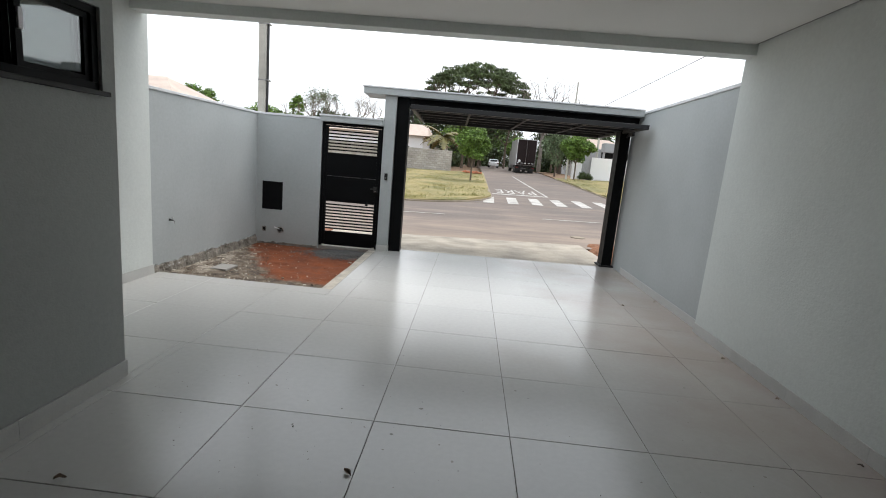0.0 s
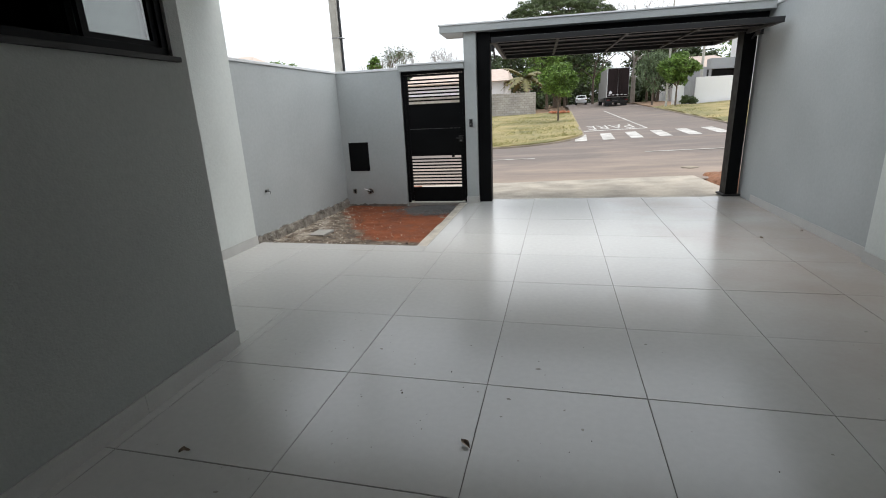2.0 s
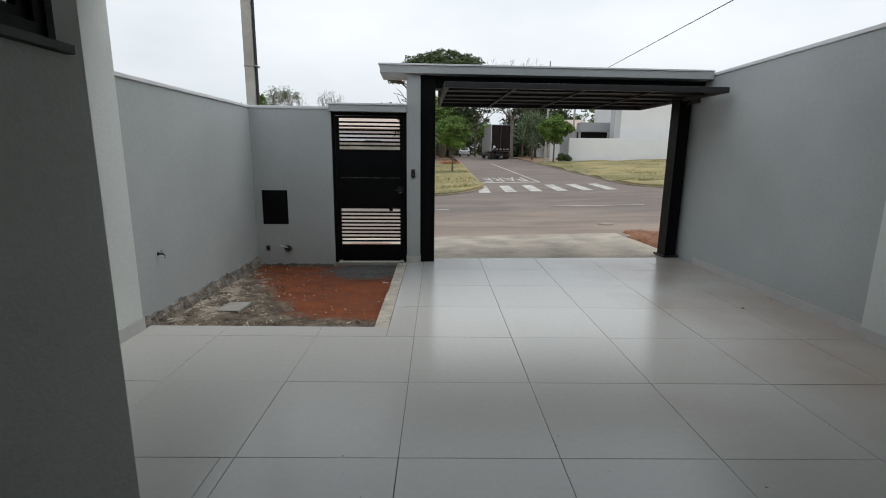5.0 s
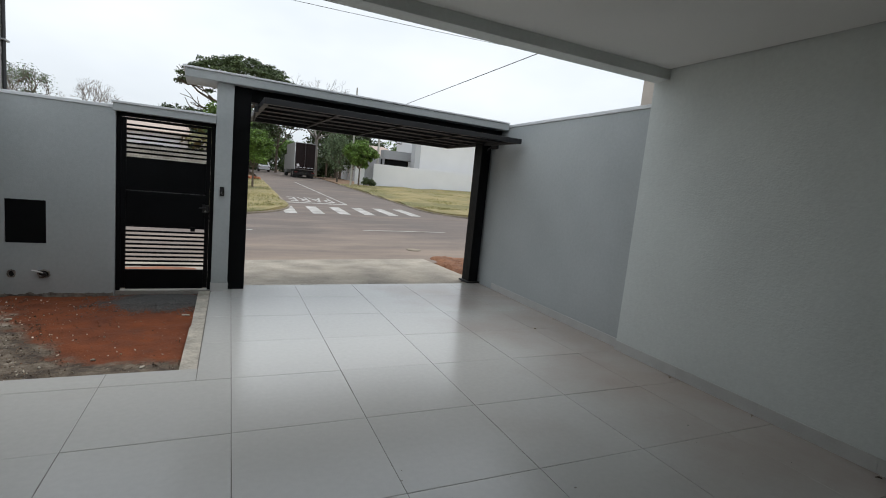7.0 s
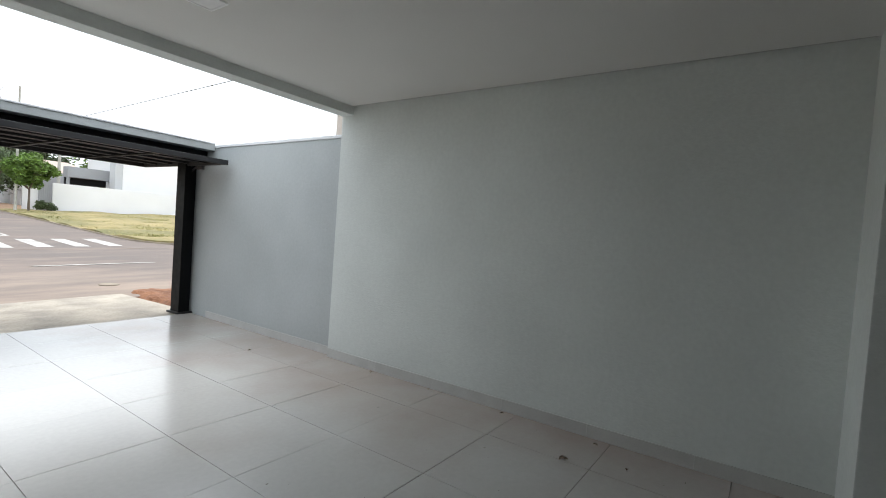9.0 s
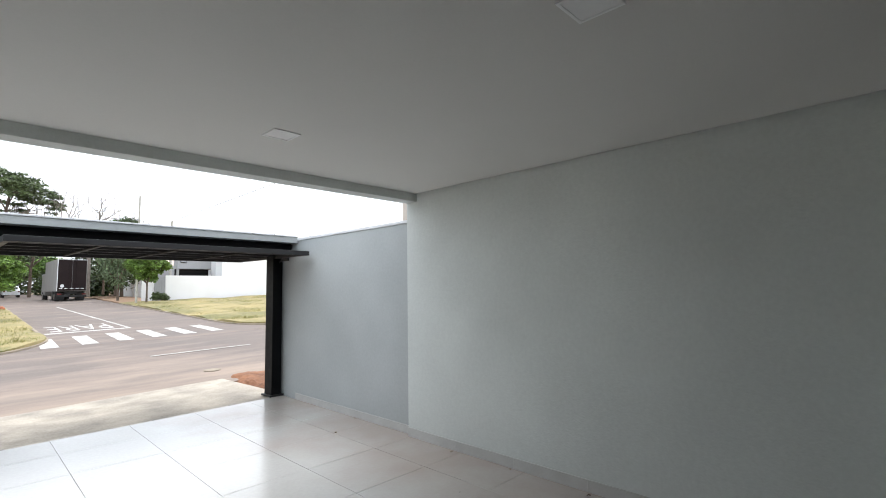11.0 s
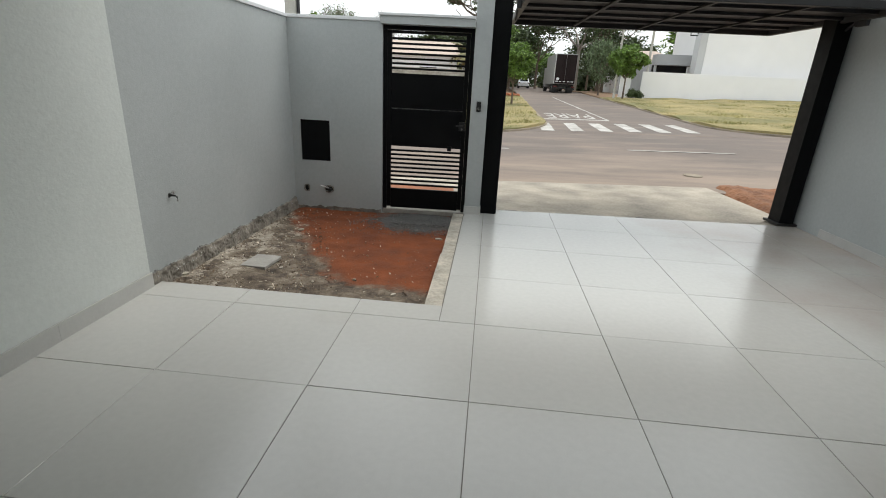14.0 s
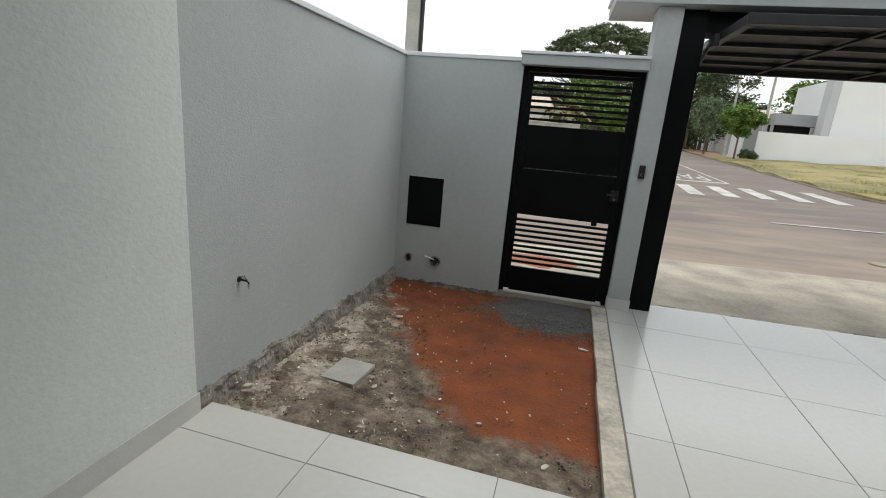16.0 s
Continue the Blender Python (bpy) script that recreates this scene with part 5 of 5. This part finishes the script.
part("rear_wall", boxes((10.9, 15, 8, 8.2, -0.5, 3.2)), GREY_PAINT, wb)

gt = thing("house_gate", "white sheet steel gate beside a grey slatted fence", "gate", (9.55, 45.4, land(9.5, 45.4)))
part("leaf", boxes((-0.45, 0.45, 0, 0.05, 0, 2.1), bevel=0.01), WHITE_PAINT, gt)
fence = thing("fence", "grey vertical slatted fence beside a house gate", "fence", (10.0, 45.3, land(10, 45.3)))
for k in range(6):
    part("slat", boxes((0.02 + k * 0.125, 0.10 + k * 0.125, 0, 0.04, 0, 2.0)), GREY_PAINT, fence)
bush = thing("bush", "low dark green bush by the white wall", "bush", on_land(10.15, 44.3))
me = leaf_cards([Vector((random.Random(k).uniform(-0.5, 0.5), random.Random(k + 9).uniform(-0.3, 0.3), 0.25 + 0.045 * k)) for k in range(9)], 1800, 0.32, 0.07, random.Random(5), squash=0.8)
me.materials.append(LEAF_CANOPY)
ob = new("foliage", me)
ob.parent = bush


def plain_house(x, y, w, d, h, mat, label, turn=0):
    t = thing("house", label, "house", m=pose(x, y, land(x, y), 0, 0, turn))
    part("wall", boxes((-w / 2, w / 2, 0, d, -1.5, h)), mat, t)
    bm = bmesh.new()
    vs = [bm.verts.new(p) for p in ((-w / 2 - 0.5, -0.5, h), (w / 2 + 0.5, -0.5, h), (w / 2 + 0.5, d + 0.5, h), (-w / 2 - 0.5, d + 0.5, h), (-w / 4, d / 2, h + 1.5), (w / 4, d / 2, h + 1.5))]
    for f in ((0, 1, 5, 4), (1, 2, 5), (2, 3, 4, 5), (3, 0, 4), (0, 3, 2, 1)):
        bm.faces.new([vs[i] for i in f])
    part("roof", bm, ROOF, t, "clay roof tiles")
    for k in (-1, 1):
        part("window", boxes((k * w / 4 - 0.6, k * w / 4 + 0.6, -0.03, 0.02, 1.1, 2.1)), SHADE_BLACK, t)
    return t


solid("neighbour_wall", boxes((2.95, 9, 1.5, 5.82, -0.4, 4.4), bevel=0.01), material("beige_render", (0.50, 0.44, 0.385), 0.9, vary=0.12, scale=2.5, fine=30, bump=0.3, bump_scale=40), "beige rendered wall of the neighbouring house", "wall", "structure")
plain_house(14.5, 57, 7, 8, 3.0, WHITE_PAINT, "low white house with clay roof beside the side road")
plain_house(-8.5, 72, 8, 8, 3.0, WHITE_PAINT, "low pale house far along the side road")
plain_house(-26, 47, 10, 8, 3.0, WHITE_PAINT, "low white house behind the vacant plot")
plain_house(-15.5, 17.2, 9, 6, 3.0, WHITE_PAINT, "neighbouring house with a clay roof above the wall", 0)
rub = pebbles("brick_rubble", 160, (-0.9, 0.7, 40.5, 43.5), 0.05, 0.17, BRICK_RED, "scattered red brick rubble at the plot edge", 77, z=0.9)
solid("pavement_far", sheet(spread(7.6, 10.6, 4), spread(44.7, 62, 12), 0.06, drop=0.2), EARTH, "reddish footpath beside the side road", "pavement", "structure")

# ---- lorry and car ----
lorry = thing("truck", "parked box truck with grey sides and dark brown rear doors", "truck", m=pose(5.52, 52.4, land(5.5, 52.4) - 0.04, 0, 0, 0.8) @ Matrix.Diagonal((0.9, 1, 0.9, 1)))
part("box_body", boxes((-1.15, 1.15, 0.06, 7.0, 1.0, 4.05), bevel=0.03), TRUCK_SIDE, lorry)
for s in (-1, 1):
    d_ = part("rear_door", boxes((0.02 if s > 0 else -1.09, 1.09 if s > 0 else -0.02, 0.0, 0.06, 1.06, 3.98), bevel=0.012), TRUCK_REAR, lorry, "dark brown rear door")
    part("locking_bar", boxes((s * 0.3 - 0.02, s * 0.3 + 0.02, -0.04, 0.0, 1.15, 3.9)), TRUCK_REAR, d_)
part("corner_post", boxes((-1.16, -1.10, -0.02, 0.05, 1.0, 4.05), bevel=0.01), COPING, lorry, "pale metal corner post")
part("chassis", boxes((-0.5, 0.5, 0.3, 9.3, 0.7, 1.0)), BLACK_MATT, lorry)
part("bumper", boxes((-1.15, 1.15, -0.05, 0.08, 0.45, 0.62), bevel=0.02), BLACK_MATT, lorry)
part("cab", boxes((-1.1, 1.1, 7.3, 9.4, 0.6, 2.9), bevel=0.12), TRUCK_SIDE, lorry)
for s in (-1, 1):
    part("tail_lamp", boxes((s * 0.95 - 0.16, s * 0.95 + 0.16, -0.08, -0.05, 0.66, 0.78), bevel=0.01), RED_LAMP, lorry, "red tail lamp")
    part("mud_flap", boxes((s * 0.78 - 0.32, s * 0.78 + 0.32, 0.55, 0.58, 0.15, 0.98)), RUBBER, lorry)
    for yy in (1.3, 2.5, 8.3):
        bm = bmesh.new()
        tube(bm, [(s * 0.75, yy, 0.5), (s * 1.12, yy, 0.5)], 0.5, sides=20)
        wh = part("wheel", bm, RUBBER, lorry)
        bm = bmesh.new()
        tube(bm, [(s * 1.12, yy, 0.5), (s * 1.135, yy, 0.5)], 0.28, sides=16)
        part("rim", bm, CHROME, wh)
for k in range(5):
    part("reflector_strip", boxes((-1.0 + k * 0.42, -0.72 + k * 0.42, -0.006, 0.0, 1.22, 1.29)), COPING, lorry)
bm = bmesh.new()
tube(bm, [(-0.75, -0.006, 1.5), (-0.75, 0.0, 1.5)], 0.16, sides=20)
part("round_sticker", bm, COPING, lorry)

car = thing("car", "small silver hatchback parked along the side road", "car", m=pose(3.3, 80, land(3.3, 80), 0, 0, 0))
bm = bmesh.new()
prof = [(0, 0.35), (0, 0.85), (0.25, 0.95), (0.75, 1.42), (2.3, 1.45), (3.0, 0.98), (3.85, 0.85), (3.95, 0.4)]
for sx in (-0.8, 0.8):
    ring = [bm.verts.new((sx * (0.86 if z > 1.2 else 1), y, z)) for y, z in prof]
    bm.faces.new(ring)
    if sx < 0:
        first = ring
for i in range(len(prof)):
    j = (i + 1) % len(prof)
    bm.faces.new((first[i], first[j], ring[j], ring[i]))
body = part("body", bm, CAR_PAINT, car)
part("rear_window", boxes((-0.58, 0.58, 0.0, 0.02, -0.2, 0.2), bevel=0.005), CAR_GLASS, body).matrix_basis = pose(0, 0.46, 1.18, -45)
for s in (-1, 1):
    part("tail_lamp", boxes((s * 0.68 - 0.1, s * 0.68 + 0.1, -0.02, 0.0, 0.7, 0.85), bevel=0.01), RED_LAMP, car)
    for yy in (0.75, 3.2):
        bm = bmesh.new()
        tube(bm, [(s * 0.62, yy, 0.3), (s * 0.82, yy, 0.3)], 0.3, sides=18)
        part("wheel", bm, RUBBER, car)

# ---- floor tiles ----
floor = solid("floor", boxes((-3.76, 2.66, -9, 5.485, -0.2, -0.004), (-1.586, 2.66, 5.485, 8.30, -0.2, -0.004)), GROUT, "large pale satin porcelain floor tiles with thin joints", "floor", "structure")
TX, TY, PX, PY, GAP = -0.50, 2.76, 0.84, 0.83, 0.0038


def tile_mesh(pts):
    """A tile: rounded edge, top at zero, from its corner points in order."""
    bm = bmesh.new()
    c = sum((Vector((*p, 0)) for p in pts), Vector()) / len(pts)
    low = [bm.verts.new((p[0], p[1], -0.008)) for p in pts]
    mid_ = [bm.verts.new((p[0], p[1], -0.0012)) for p in pts]
    top = []
    for p in pts:
        q = Vector((*p, 0))
        d = c - q
        top.append(bm.verts.new((q.x + math.copysign(0.0015, d.x), q.y + math.copysign(0.0015, d.y), 0)))
    n = len(pts)
    for a, b in ((low, mid_), (mid_, top)):
        for i in range(n):
            bm.faces.new((a[i], a[(i + 1) % n], b[(i + 1) % n], b[i]))
    bm.faces.new(top)
    return finish(bm, "tile", TILE)


full = tile_mesh([(GAP / 2, GAP / 2), (PX - GAP / 2, GAP / 2), (PX - GAP / 2, PY - GAP / 2), (GAP / 2, PY - GAP / 2)])


lay_rng = random.Random(15)


def lay(x0, x1, y0, y1, front=False):
    if x1 - x0 < 0.02 or y1 - y0 < 0.02:
        return
    g = GAP / 2
    whole = abs(x1 - x0 - PX) < 1e-6 and abs(y1 - y0 - PY) < 1e-6 and not front
    if whole:
        ob = new("tile", full)
        ob.location = (x0, y0, lay_rng.uniform(-0.0006, 0.0002))
        ob.rotation_euler = (lay_rng.gauss(0, 0.0007), lay_rng.gauss(0, 0.0007), 0)
    else:
        ya, yb = (front_y(x0) + 0.26 + 0.02 * (x0 + 1.6), front_y(x1) + 0.26 + 0.02 * (x1 + 1.6)) if front else (y1 - g, y1 - g)
        me = tile_mesh([(x0 + g, y0 + g), (x1 - g, y0 + g), (x1 - g, yb), (x0 + g, ya)])
        ob = new("tile", me)
    ob.parent = floor


xs_ = [TX + PX * k for k in range(-4, 5)]
ys_ = [TY + PY * k for k in range(-14, 7)]
for xa in xs_:
    for ya in ys_:
        x0, x1, y0, y1 = xa, xa + PX, ya, ya + PY
        xr = 2.64 if y0 > 5.0 else X_RIGHT
        x0, x1 = max(x0, -3.72), min(x1, xr)
        y0 = max(y0, -9.0)
        if y1 < 2.9:
            x0 = max(x0, X_NEAR)
        elif y0 < 2.97 and x0 < X_NEAR:
            if x1 > X_NEAR:
                lay(X_NEAR, x1, y0, y1)
                lay(x0, X_NEAR, 2.97, y1)
            else:
                lay(x0, x1, 2.97, y1)
            continue
        if y1 > 5.485 and x0 < -1.58:
            if y0 < 5.4:
                if x1 > -1.58:
                    lay(x0, -1.58, y0, 5.483)
                    lay(-1.58, x1, y0, y1)
                else:
                    lay(x0, x1, y0, 5.483)
            elif x1 > -1.58:
                lay(-1.58, x1, y0, y1, ya == ys_[-1])
            continue
        if ya == ys_[-1]:
            lay(x0, x1, y0, y1, True)
        else:
            lay(x0, x1, y0, y1)
